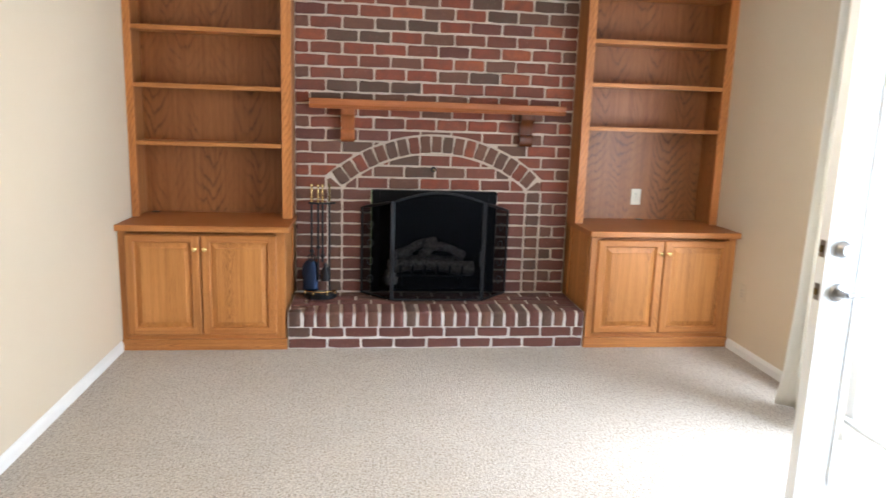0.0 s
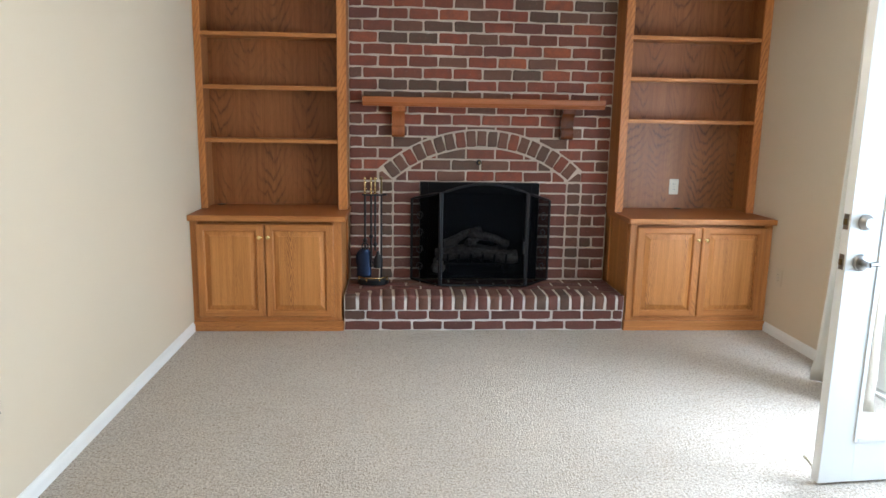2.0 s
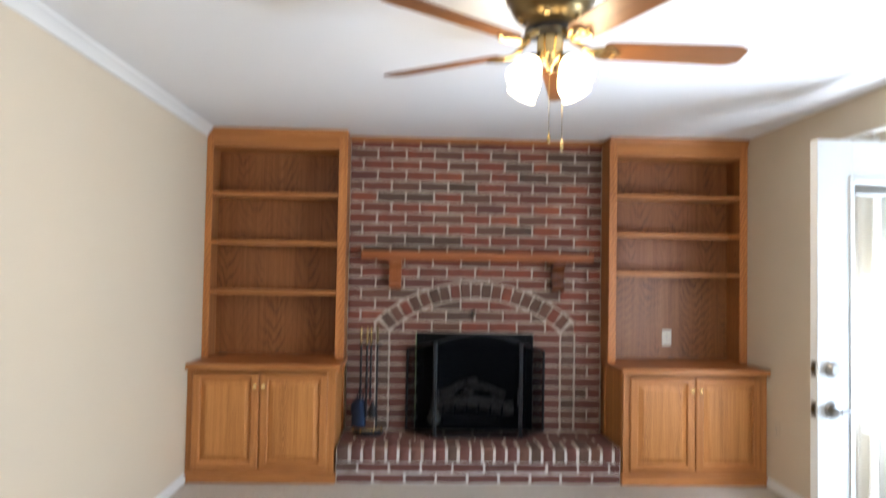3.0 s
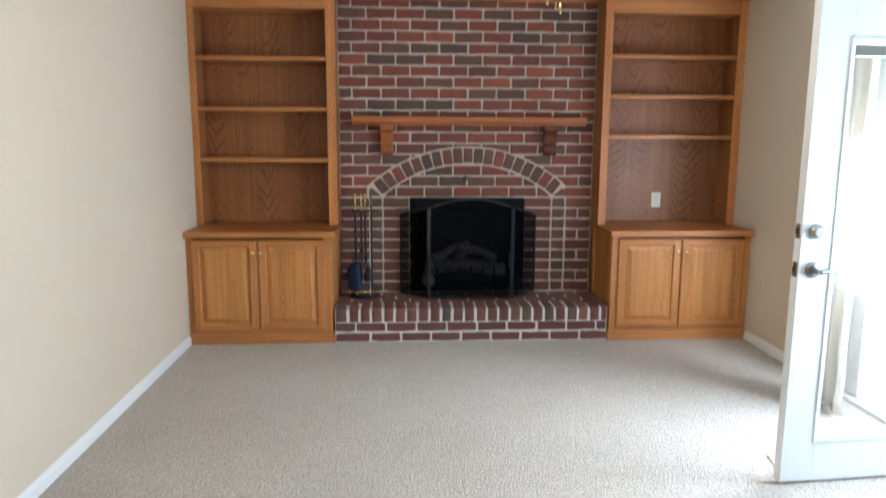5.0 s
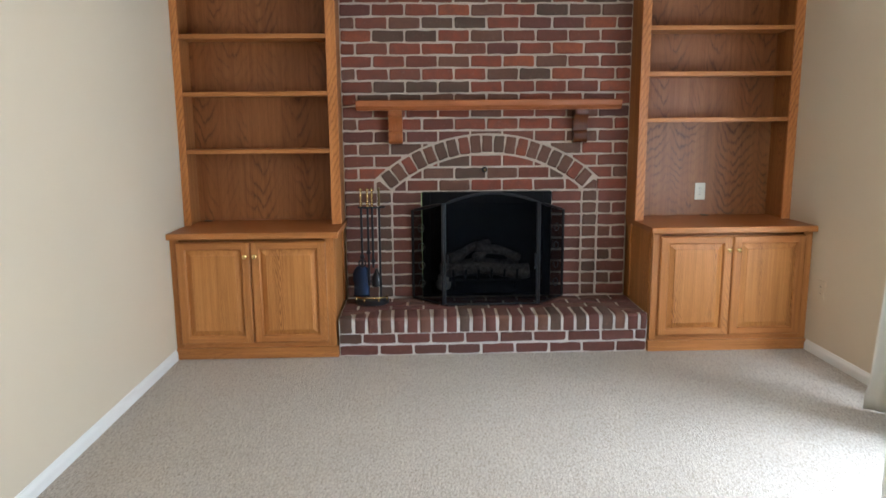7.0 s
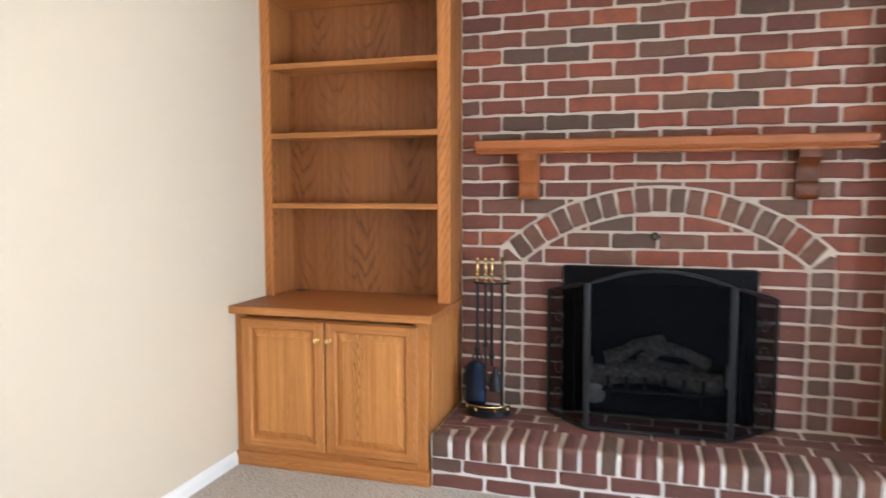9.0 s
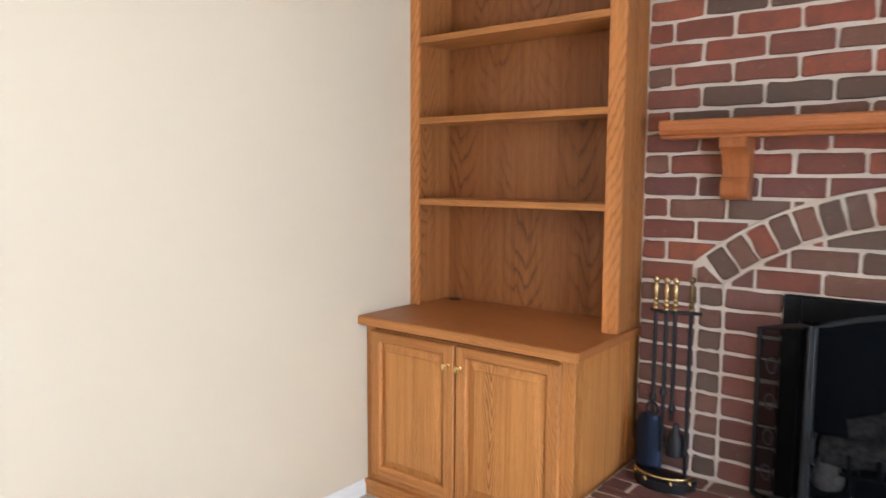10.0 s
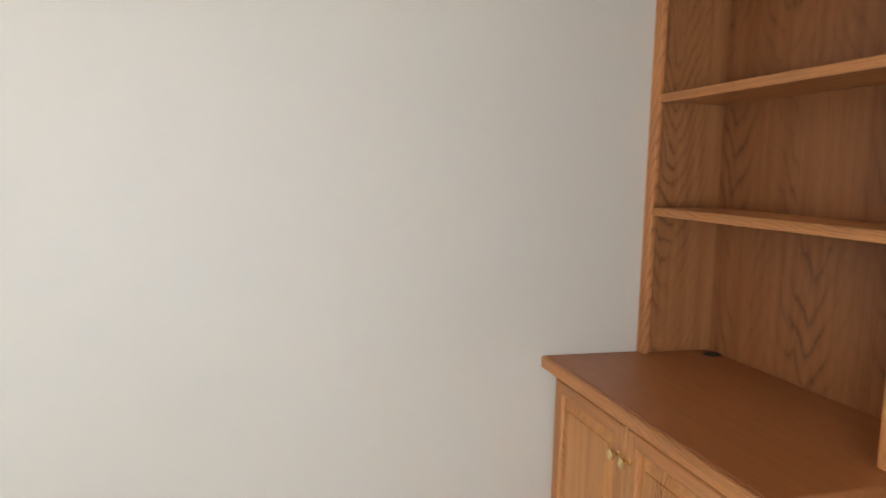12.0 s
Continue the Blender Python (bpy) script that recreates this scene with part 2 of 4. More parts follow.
n = Nodes("carpet_pile")
v = n.coords()
tuft = n.add("TexVoronoi", {"Vector": v, "Scale": 130.0})
speck = n.noise(v, 90.0, 4.0, 0.85)
patch = n.noise(v, 3.5, 4.0, 0.6)
tread = n.noise(v, 24.0, 3.0, 0.65)
col = n.ramp(speck, [(0.34, (0.15, 0.112, 0.082)), (0.47, (0.48, 0.408, 0.325)), (0.62, (0.76, 0.675, 0.575))])
col = n.mix(n.ramp(patch, [(0.38, (0.16, 0.16, 0.16)), (0.58, (0, 0, 0))]), col, (0.36, 0.30, 0.235))
col = n.mix(n.ramp(tread, [(0.42, (0, 0, 0)), (0.66, (0.34, 0.34, 0.34))]), col, (0.66, 0.60, 0.525))
h = n.math('SUBTRACT', n.math('ADD', n.math('MULTIPLY', speck, 1.4), n.math('MULTIPLY', tread, 1.0)), tuft.outputs["Distance"])
n.bump(h, 0.9, 0.006)
M["carpet"] = n.done(col, 0.97)

n = Nodes("curtain_cloth")
v = n.coords(scale=(1, 1, 1))
weave = n.noise(n.coords(scale=(600, 600, 90)), 1.0, 2.0)
n.bump(weave, 0.2, 0.001)
tl = n.add("BsdfTranslucent", {"Color": (0.78, 0.75, 0.68, 1)})
mx = n.add("MixShader", {0: 0.28, 1: n.bsdf.outputs[0], 2: tl.outputs[0]})
n.tree.links.new(mx.outputs[0], n.tree.nodes["Material Output"].inputs[0])
M["curtain"] = n.done(n.mix(weave, (0.66, 0.615, 0.53), (0.74, 0.695, 0.61)), 0.8)

n = Nodes("window_glass")
M["glass"] = n.done((1, 1, 1), 0.02, 0.0, Transmission_Weight=1.0, IOR=1.45)

n = Nodes("lamp_glass")
M["lamp_glass"] = n.done((0.9, 0.87, 0.8), 0.35, 0.0, Emission_Color=(1.0, 0.80, 0.52, 1), Emission_Strength=14.0)

n = Nodes("patio_concrete")
v = n.coords()
M["concrete"] = n.done(n.ramp(n.noise(v, 25.0, 5.0, 0.7), [(0.3, (0.48, 0.455, 0.42)), (0.7, (0.62, 0.60, 0.56))]), 0.9)
n = Nodes("leaf")
info = n.add("ObjectInfo")
isl = n.add("NewGeometry").outputs["Random Per Island"]
M["leaf"] = n.done(n.ramp(isl, [(0.0, (0.04, 0.09, 0.02)), (0.5, (0.07, 0.14, 0.03)), (1.0, (0.12, 0.18, 0.05))]), 0.6)
M["lattice"] = painted("lattice_paint", (0.82, 0.80, 0.76), 0.6, 0.2, 60.0, 0.1)

# ---- mesh helpers ----
BASE = {}


def thing(name, at, label, category, group="", kind=""):
    ob = new(name)
    ob.empty_display_size = 0.05
    ob.location = at
    BASE[ob] = Vector(at)
    return tagged(ob, label, category, group, kind)


def part(name, bm, material, parent=None, label="", smooth=False):
    """One mesh object; bm is in world coordinates."""
    me = bpy.data.meshes.new(name)
    base = BASE[parent] if parent is not None else Vector((0, 0, 0))
    if base.length:
        bmesh.ops.translate(bm, verts=bm.verts, vec=-base)
    bmesh.ops.recalc_face_normals(bm, faces=bm.faces)
    if smooth:
        for f in bm.faces:
            f.smooth = True
    bm.to_mesh(me)
    bm.free()
    me.materials.append(material)
    if smooth:
        me.set_sharp_from_angle(angle=radians(40))
    ob = new(name, me)
    if parent is not None:
        ob.parent = parent
        BASE[ob] = base
    if label:
        ob["label"] = label
    return ob


def structure(name, bm, material, label, category, smooth=False):
    ob = part(name, bm, material, None, "", smooth)
    BASE[ob] = Vector((0, 0, 0))
    return tagged(ob, label, category, kind="structure")


def box(x0, x1, y0, y1, z0, z1, bevel=0.0, seg=2, bm=None):
    out = bm or bmesh.new()
    made = bmesh.ops.create_cube(out, size=1.0)["verts"]
    for v in made:
        v.co = Vector(((x0 + x1) / 2 + v.co.x * (x1 - x0), (y0 + y1) / 2 + v.co.y * (y1 - y0), (z0 + z1) / 2 + v.co.z * (z1 - z0)))
    if bevel:
        edges = list({e for v in made for e in v.link_edges})
        bmesh.ops.bevel(out, geom=edges, offset=bevel, segments=seg, affect='EDGES', profile=0.5)
    return out


def lathe(profile, at, axis='Z', steps=24, bm=None):
    """Turned solid from (radius, height) pairs about an axis through at."""
    out = bm or bmesh.new()
    turn = {'Z': Matrix(), 'X': Matrix.Rotation(radians(90), 4, 'Y'), 'Y': Matrix.Rotation(radians(-90), 4, 'X')}[axis] if isinstance(axis, str) else axis
    m = Matrix.Translation(at) @ turn
    rings = []
    for r, h in profile:
        rings.append([out.verts.new(m @ Vector((r * math.cos(2 * math.pi * i / steps), r * math.sin(2 * math.pi * i / steps), h))) for i in range(steps)])
    for a, b in zip(rings, rings[1:]):
        for i in range(steps):
            out.faces.new((a[i], a[(i + 1) % steps], b[(i + 1) % steps], b[i]))
    out.faces.new(rings[0])
    out.faces.new(rings[-1])
    return out


def tube(points, radius, steps=10, bm=None):
    """A round bar along a line of points."""
    out = bm or bmesh.new()
    pts = [Vector(p) for p in points]
    rings, up = [], None
    for i, p in enumerate(pts):
        d = (pts[min(i + 1, len(pts) - 1)] - pts[max(i - 1, 0)]).normalized()
        if up is None:
            up = d.orthogonal().normalized()
        up = (up - d * up.dot(d)).normalized()
        side = d.cross(up)
        r = radius[i] if isinstance(radius, (list, tuple)) else radius
        rings.append([out.verts.new(p + (up * math.cos(2 * math.pi * k / steps) + side * math.sin(2 * math.pi * k / steps)) * r) for k in range(steps)])
    for a, b in zip(rings, rings[1:]):
        for k in range(steps):
            out.faces.new((a[k], a[(k + 1) % steps], b[(k + 1) % steps], b[k]))
    out.faces.new(rings[0])
    out.faces.new(rings[-1])
    return out


def extrude(profile, lo, hi, axis, bm=None):
    """A prism: profile of 2D points in the plane across axis, from lo to hi."""
    out = bm or bmesh.new()
    put = {'x': lambda a, b, t: (t, a, b), 'y': lambda a, b, t: (a, t, b), 'z': lambda a, b, t: (a, b, t)}[axis]
    first = [out.verts.new(put(a, b, lo)) for a, b in profile]
    last = [out.verts.new(put(a, b, hi)) for a, b in profile]
    out.faces.new(first)
    out.faces.new(last)
    for i in range(len(profile)):
        j = (i + 1) % len(profile)
        out.faces.new((first[i], first[j], last[j], last[i]))
    return out


# ---- structure ----
LEFT, RIGHT, BACK, FRONT, TOP = -1.29, 2.657, 4.25, -3.2, 2.44
CHIM = 4.16
structure("floor", box(LEFT - 0.1, RIGHT + 0.12, FRONT - 0.1, BACK + 0.6, -0.12, 0.0), M["carpet"], "beige speckled cut-pile carpet over the whole room", "carpet")
structure("ceiling", box(LEFT - 0.1, RIGHT + 0.12, FRONT - 0.1, BACK + 0.6, TOP, TOP + 0.12), M["ceiling"], "smooth white painted ceiling", "ceiling")
structure("wall_west", box(LEFT - 0.12, LEFT, FRONT - 0.1, BACK + 0.1, 0, TOP), M["wall"], "plain wall painted warm beige", "wall")
structure("wall_south", box(LEFT, RIGHT, FRONT - 0.12, FRONT, 0, TOP), M["wall"], "plain beige wall closing the room", "wall")
# back wall with a hole for the firebox
FX0, FX1, FZ0, FZ1 = 0.233, 1.116, 0.25, 0.976
bm = box(LEFT, FX0, BACK, BACK + 0.1, 0, TOP)
box(FX1, RIGHT, BACK, BACK + 0.1, 0, TOP, bm=bm)
box(FX0, FX1, BACK, BACK + 0.1, FZ1, TOP, bm=bm)
box(FX0, FX1, BACK, BACK + 0.1, 0, FZ0, bm=bm)
structure("wall_north", bm, M["wall"], "beige wall behind the chimney breast and bookcases", "wall")
# east wall with the patio doorway
DY0, DY1, DZ1 = 0.70, 2.58, 2.02
bm = box(RIGHT, RIGHT + 0.12, FRONT, DY0, 0, TOP)
box(RIGHT, RIGHT + 0.12, DY1, BACK, 0, TOP, bm=bm)
box(RIGHT, RIGHT + 0.12, DY0, DY1, DZ1, TOP, bm=bm)
structure("wall_east", bm, M["wall"], "beige wall pierced by the patio doorway", "wall")


def crown(x, sign, y0, y1, name):
    prof = [(x, TOP - 0.068), (x + sign * 0.010, TOP - 0.068), (x + sign * 0.015, TOP - 0.058), (x + sign * 0.024, TOP - 0.038), (x + sign * 0.04, TOP - 0.022),
            (x + sign * 0.05, TOP - 0.012), (x + sign * 0.05, TOP - 0.002), (x, TOP - 0.002)]
    bm = bmesh.new()
    extrude(prof, y0, y1, 'y', bm)
    return structure(name, bm, M["trim"], "white painted crown moulding", "moulding", True)


def baseboard(x, sign, y0, y1, name):
    prof = [(x, 0.0), (x + sign * 0.013, 0.0), (x + sign * 0.013, 0.040), (x + sign * 0.010, 0.049), (x + sign * 0.006, 0.056), (x + sign * 0.004, 0.064), (x, 0.066)]
    bm = bmesh.new()
    extrude(prof, y0, y1, 'y', bm)
    return structure(name, bm, M["trim"], "white painted baseboard along the wall", "baseboard")


crown(LEFT, 1, FRONT, 3.94, "trim_crown")
baseboard(LEFT, 1, FRONT, 3.648, "baseboard_west")
baseboard(RIGHT, -1, DY1 + 0.07, 3.648, "baseboard_east")
baseboard(RIGHT, -1, FRONT, DY0 - 0.07, "baseboard_east_front")

# ---- patio doorway: casing, fixed pane, open door ----
def flat_frame(x0, x1, y0, y1, z0, z1, w, bevel=0.004):
    """Four boards round an opening in the y-z plane."""
    bm = box(x0, x1, y0, y0 + w, z0, z1, bevel)
    box(x0, x1, y1 - w, y1, z0, z1, bevel, bm=bm)
    box(x0, x1, y0 + w, y1 - w, z1 - w, z1, bevel, bm=bm)
    if z0 > 0.03:
        box(x0, x1, y0 + w, y1 - w, z0, z0 + w, bevel, bm=bm)
    return bm


structure("trim_casing", flat_frame(RIGHT - 0.016, RIGHT - 0.001, DY0 - 0.065, DY1 + 0.065, 0.0, DZ1 + 0.065, 0.065), M["trim"], "white door casing round the patio doorway", "casing")
bm = flat_frame(RIGHT + 0.001, RIGHT + 0.12, DY0 + 0.001, DY1 - 0.001, 0.0, DZ1 - 0.001, 0.028)
box(RIGHT + 0.001, RIGHT + 0.12, 1.64, 1.70, 0.0, DZ1 - 0.03, 0.003, bm=bm)
structure("door_frame", bm, M["trim"], "white frame and mullion of the patio doors", "door frame")
structure("threshold", box(RIGHT - 0.005, RIGHT + 0.16, DY0 + 0.03, DY1 - 0.03, 0.001, 0.022, 0.005), M["trim"], "pale metal threshold of the patio doors", "threshold")

window = thing("window_1", (RIGHT + 0.05, 2.12, 0.02), "fixed white glazed patio door panel beside the open door", "window", kind="structure")
part("window_frame", flat_frame(RIGHT + 0.03, RIGHT + 0.075, 1.702, 2.55, 0.03, 1.985, 0.11), M["door_white"], window)
g = part("pane", box(RIGHT + 0.048, RIGHT + 0.054, 1.80, 2.45, 0.13, 1.88), M["glass"], window)
g.visible_shadow = False

# the open door: local x from the hinge to the latch, local y through its thickness
DW, DH, DT = 0.885, 1.955, 0.044
door = thing("door_1", (2.655, 1.632, 0.012), "white full-glass patio door standing open into the room", "door", kind="structure")
BASE[door] = Vector((0, 0, 0))
swing = math.atan2(1.632 - 1.558, 2.655 - 1.771)
door.rotation_euler = (0, 0, math.pi + swing)
GX0, GX1, GZ0, GZ1 = 0.145, 0.738, 0.185, 1.80
bm = box(0, GX0, -DT, 0, 0, DH, 0.002)
box(GX1, DW, -DT, 0, 0, DH, 0.002, bm=bm)
box(GX0, GX1, -DT, 0, 0, GZ0, bm=bm)
box(GX0, GX1, -DT, 0, GZ1, DH, bm=bm)
leaf = part("door_leaf", bm, M["door_white"], door)
for side in (0.0, -DT - 0.005):
    bm = box(GX0 - 0.012, GX0 + 0.006, side, side + 0.005, GZ0 - 0.012, GZ1 + 0.012, 0.002)
    box(GX1 - 0.006, GX1 + 0.012, side, side + 0.005, GZ0 - 0.012, GZ1 + 0.012, 0.002, bm=bm)
    box(GX0 + 0.006, GX1 - 0.006, side, side + 0.005, GZ0 - 0.012, GZ0 + 0.006, 0.002, bm=bm)
    box(GX0 + 0.006, GX1 - 0.006, side, side + 0.005, GZ1 - 0.006, GZ1 + 0.012, 0.002, bm=bm)
    part("glazing_bead", bm, M["door_white"], door)
g = part("pane", box(GX0 - 0.005, GX1 + 0.005, -0.026, -0.020, GZ0 - 0.005, GZ1 + 0.005), M["glass"], door)
g.visible_shadow = False
part("blind_header", box(GX0 + 0.014, GX1 - 0.014, -0.019, -0.004, GZ1 - 0.058, GZ1 - 0.014, 0.003), M["nickel"], door, "grey header rail of a raised blind")
for zc, nm in ((1.065, "deadbolt"), (0.91, "lever_set")):
    for s in (1, -1):
        y = 0.0 if s > 0 else -DT
        turn = Matrix.Rotation(radians(-90 * s), 4, 'X')
        if nm == "deadbolt":
            part(nm, lathe([(0.031, 0.0), (0.031, 0.006), (0.027, 0.016), (0.020, 0.024), (0.0185, 0.026)], (DW - 0.062, y, zc), turn, 28), M["nickel"], door, "satin nickel deadbolt cylinder", True)
        else:
            bm = lathe([(0.033, 0.0), (0.033, 0.005), (0.029, 0.012), (0.014, 0.016), (0.012, 0.045), (0.012, 0.052)], (DW - 0.062, y, zc), turn, 28)
            yy = y + s * 0.048
            tube([(DW - 0.062, yy, zc), (DW - 0.09, yy, zc + 0.003), (DW - 0.13, yy, zc), (DW - 0.165, yy - s * 0.006, zc - 0.006)], [0.011, 0.0095, 0.008, 0.007], 10, bm)
            part(nm, bm, M["nickel"], door, "satin nickel lever handle", True)
    part("latch_plate", box(DW - 0.0005, DW + 0.002, -DT / 2 - 0.0125, -DT / 2 + 0.0125, zc - 0.03, zc + 0.03, 0.0008), M["nickel"], door, "dull metal latch plate")
    part("latch_bolt", box(DW + 0.001, DW + 0.009, -DT / 2 - 0.007, -DT / 2 + 0.007, zc - 0.012, zc + 0.012, 0.002), M["antique_brass"], door)
for zc in (0.25, 1.0, 1.75):
    part("hinge", lathe([(0.007, -0.045), (0.007, 0.045)], (-0.004, -DT - 0.004, zc), 'Z', 12), M["nickel"], door, "", True)
part("door_stop", lathe([(0.011, 0), (0.011, 0.004), (0.006, 0.008), (0.006, 0.05), (0.010, 0.052), (0.010, 0.064)], (DW - 0.01, -DT, 0.045), Matrix.Rotation(radians(70), 4, 'X'), 14), M["plate"], door, "white rubber-tipped door stop", True)

# ---- curtain beside the fixed pane ----
drape = thing("curtain", (2.46, 2.38, 0.012), "cream full-length drape hanging in folds before the glazed panel", "curtain")
bm = bmesh.new()
NU, NV = 96, 34
grid = []
for j in range(NV + 1):
    h = j / NV
    z = 0.012 + 2.13 * h
    row = []
    for i in range(NU + 1):
        u = i / NU
        flare = max(0.0, 1 - z / 0.75) ** 2
        y = 2.24 + 0.36 * u + 0.08 * flare * u
        amp = 0.034 + 0.014 * flare
        ease = min(1.0, h * 6) * 0.6 + 0.4
        pile = 0.030 * max(0.0, 1 - z / 0.17) * math.sin(u * 13.0 + 9.0 * z)
        x = 2.485 - 0.035 * u - amp * math.sin(u * 2 * math.pi * 4.25 + 0.7 * math.sin(2.2 * h + 3 * u)) * ease - pile - 0.012 * math.sin(2 * math.pi * 9.1 * u + 2 * h) * (1 - 0.5 * h)
        row.append(bm.verts.new((x, y + 0.010 * math.sin(4 * h + 7 * u), z)))
    grid.append(row)
for a, b in zip(grid, grid[1:]):
    for i in range(NU):
        bm.faces.new((a[i], a[i + 1], b[i + 1], b[i]))
cloth = part("cloth", bm, M["curtain"], drape, "", True)
thick = cloth.modifiers.new("thickness", 'SOLIDIFY')
thick.thickness = 0.003
rod = thing("curtain_rod", (2.45, 1.7, 2.148), "slim white curtain rod on wall brackets", "curtain rod")
part("pole", tube([(2.45, 0.62, 2.152), (2.45, 2.68, 2.152)], 0.010, 12), M["trim"], rod, "", True)
for y in (0.70, 2.66):
    part("bracket", box(2.435, 2.65, y - 0.008, y + 0.008, 2.127, 2.143, 0.002), M["trim"], rod)

# ---- chimney breast: mortar body, then bricks one by one ----
PITCH, COURSE, JOINT = 0.2134, 0.0807, 0.0132
CX0, CX1 = -0.283, 1.628
ARC_X, ARC_Z, ARC_R = 0.678, 0.252, 0.981
ARC_RO = ARC_R + 0.118
COL = 0.643
breast = structure("wall_chimney", box(CX0, CX1, CHIM + 0.009, BACK - 0.001, FZ1, 2.40), M["mortar"], "red brick chimney breast with pale mortar and a brick arch", "chimney breast")
bm = box(CX0, FX0, CHIM + 0.009, BACK - 0.001, 0.10, FZ1)
part("jamb_mortar", bm, M["mortar"], breast)
part("jamb_mortar", box(FX1, CX1, CHIM + 0.009, BACK - 0.001, 0.10, FZ1), M["mortar"], breast)

rng = random.Random(7)


def brick_mesh(name, w, h, d, material, wobble=0.0030, cut=0.0045):
    """A hand-made looking brick, front towards -y, its middle at the origin of the front face."""
    c = min(0.0065, w * 0.2)
    xs = [-w / 2 + c, -w / 6, w / 6, w / 2 - c]
    ring = [(x, -h / 2) for x in xs] + [(w / 2, -h / 2 + c), (w / 2, h / 2 - c)] + [(x, h / 2) for x in reversed(xs)] + [(-w / 2, h / 2 - c), (-w / 2, -h / 2 + c)]
    ring = [(x + rng.uniform(-wobble, wobble), z + rng.uniform(-wobble, wobble)) for x, z in ring]
    n_, verts, faces = len(ring), [], []
    for s, y in ((1.0, d), (1.0, cut), (1.0, 0.0)):
        shrink = cut if y == 0.0 else 0.0
        for x, z in ring:
            verts.append((x - math.copysign(min(shrink, abs(x)), x), y + (rng.uniform(-0.001, 0.001) if y == 0.0 else 0), z - math.copysign(min(shrink, abs(z)), z)))
    for k in range(2):
        for i in range(n_):
            j = (i + 1) % n_
            faces.append((k * n_ + i, k * n_ + j, (k + 1) * n_ + j, (k + 1) * n_ + i))
    faces.append(tuple(range(2 * n_, 3 * n_)))
    me = bpy.data.meshes.new(name)
    me.from_pydata(verts, [], faces)
    me.materials.append(material)
    for p in me.polygons:
        p.use_smooth = p.index < n_ * 2 and p.index >= n_
    return me


BRICKS = {}


def brick_of(w, h, kind):
    """One of several shared meshes for bricks of this size and colour."""
    key = (round(w, 2), round(h, 3), kind)
    if key not in BRICKS:
        BRICKS[key] = [brick_mesh("brick", key[0] if abs(key[0] - w) < 0.004 else w, h, 0.05, M[kind]) for _ in range(5)]
    return rng.choice(BRICKS[key])


def lay(parent, x0, x1, z0, z1, kind, y=CHIM):
    w, h = x1 - x0 - JOINT, z1 - z0 - JOINT
    if w < 0.012:
        return None
    ob = new("brick", brick_of(w, h, kind))
    ob.parent = parent
    ob.location = ((x0 + x1) / 2, y + rng.uniform(-0.0022, 0.0015), (z0 + z1) / 2)
    ob.rotation_euler = (rng.uniform(-0.012, 0.012), rng.uniform(-0.008, 0.008), rng.uniform(-0.01, 0.01))
    ob.scale = (w / round(w, 2) if abs(round(w, 2) - w) < 0.004 else 1.0, 1, 1)
    return ob


def lay_cut(parent, x0, x1, z0, z1, kind, inside):
    """A brick cut along the arch, built from upright slices."""
    xs = np.linspace(x0 + JOINT / 2, x1 - JOINT / 2, 15)
    lo, hi = [], []
    for x in xs:
        r = (ARC_R - 0.010) if inside else (ARC_RO + 0.010)
        q = r * r - (x - ARC_X) ** 2
        arc = ARC_Z + math.sqrt(q) if q > 0 and abs(x - ARC_X) < 0.745 else -9.0
        a, b = z0 + JOINT / 2, z1 - JOINT / 2
        if inside:
            b = min(b, arc)
        else:
            a = max(a, arc)
        lo.append(a)
        hi.append(b)
    keep = [i for i in range(len(xs)) if hi[i] - lo[i] > 0.006]
    if len(keep) < 3:
        return
    ring = [(xs[i], lo[i]) for i in keep] + [(xs[i], hi[i]) for i in reversed(keep)]
    mx, mz = sum(p[0] for p in ring) / len(ring), sum(p[1] for p in ring) / len(ring)
    bm = bmesh.new()
    loops = []
    for y, s in ((CHIM + 0.045, 1.0), (CHIM + 0.004, 1.0), (CHIM - 0.0005, 0.94)):
        loops.append([bm.verts.new((mx + (x - mx) * s, y, mz + (z - mz) * s)) for x, z in ring])
    for a, b in zip(loops, loops[1:]):
        for i in range(len(ring)):
            j = (i + 1) % len(ring)
            bm.faces.new((a[i], a[j], b[j], b[i]))
    bm.faces.new(loops[-1])
    part("brick", bm, M[kind], parent)


def near_arch(x0, x1, z0, z1):
    """0: clear outside, 1: clear inside, 2: touched by the ring."""
    near = max(abs(x0 - ARC_X), abs(x1 - ARC_X))
    far2 = near ** 2 + (z1 - ARC_Z) ** 2
    cx = min(max(ARC_X, x0), x1) - ARC_X
    min2 = cx ** 2 + (z0 - ARC_Z) ** 2
    if min2 > (ARC_RO + 0.010) ** 2:
        return 0
    if far2 < (ARC_R - 0.010) ** 2:
        return 1
    return 2


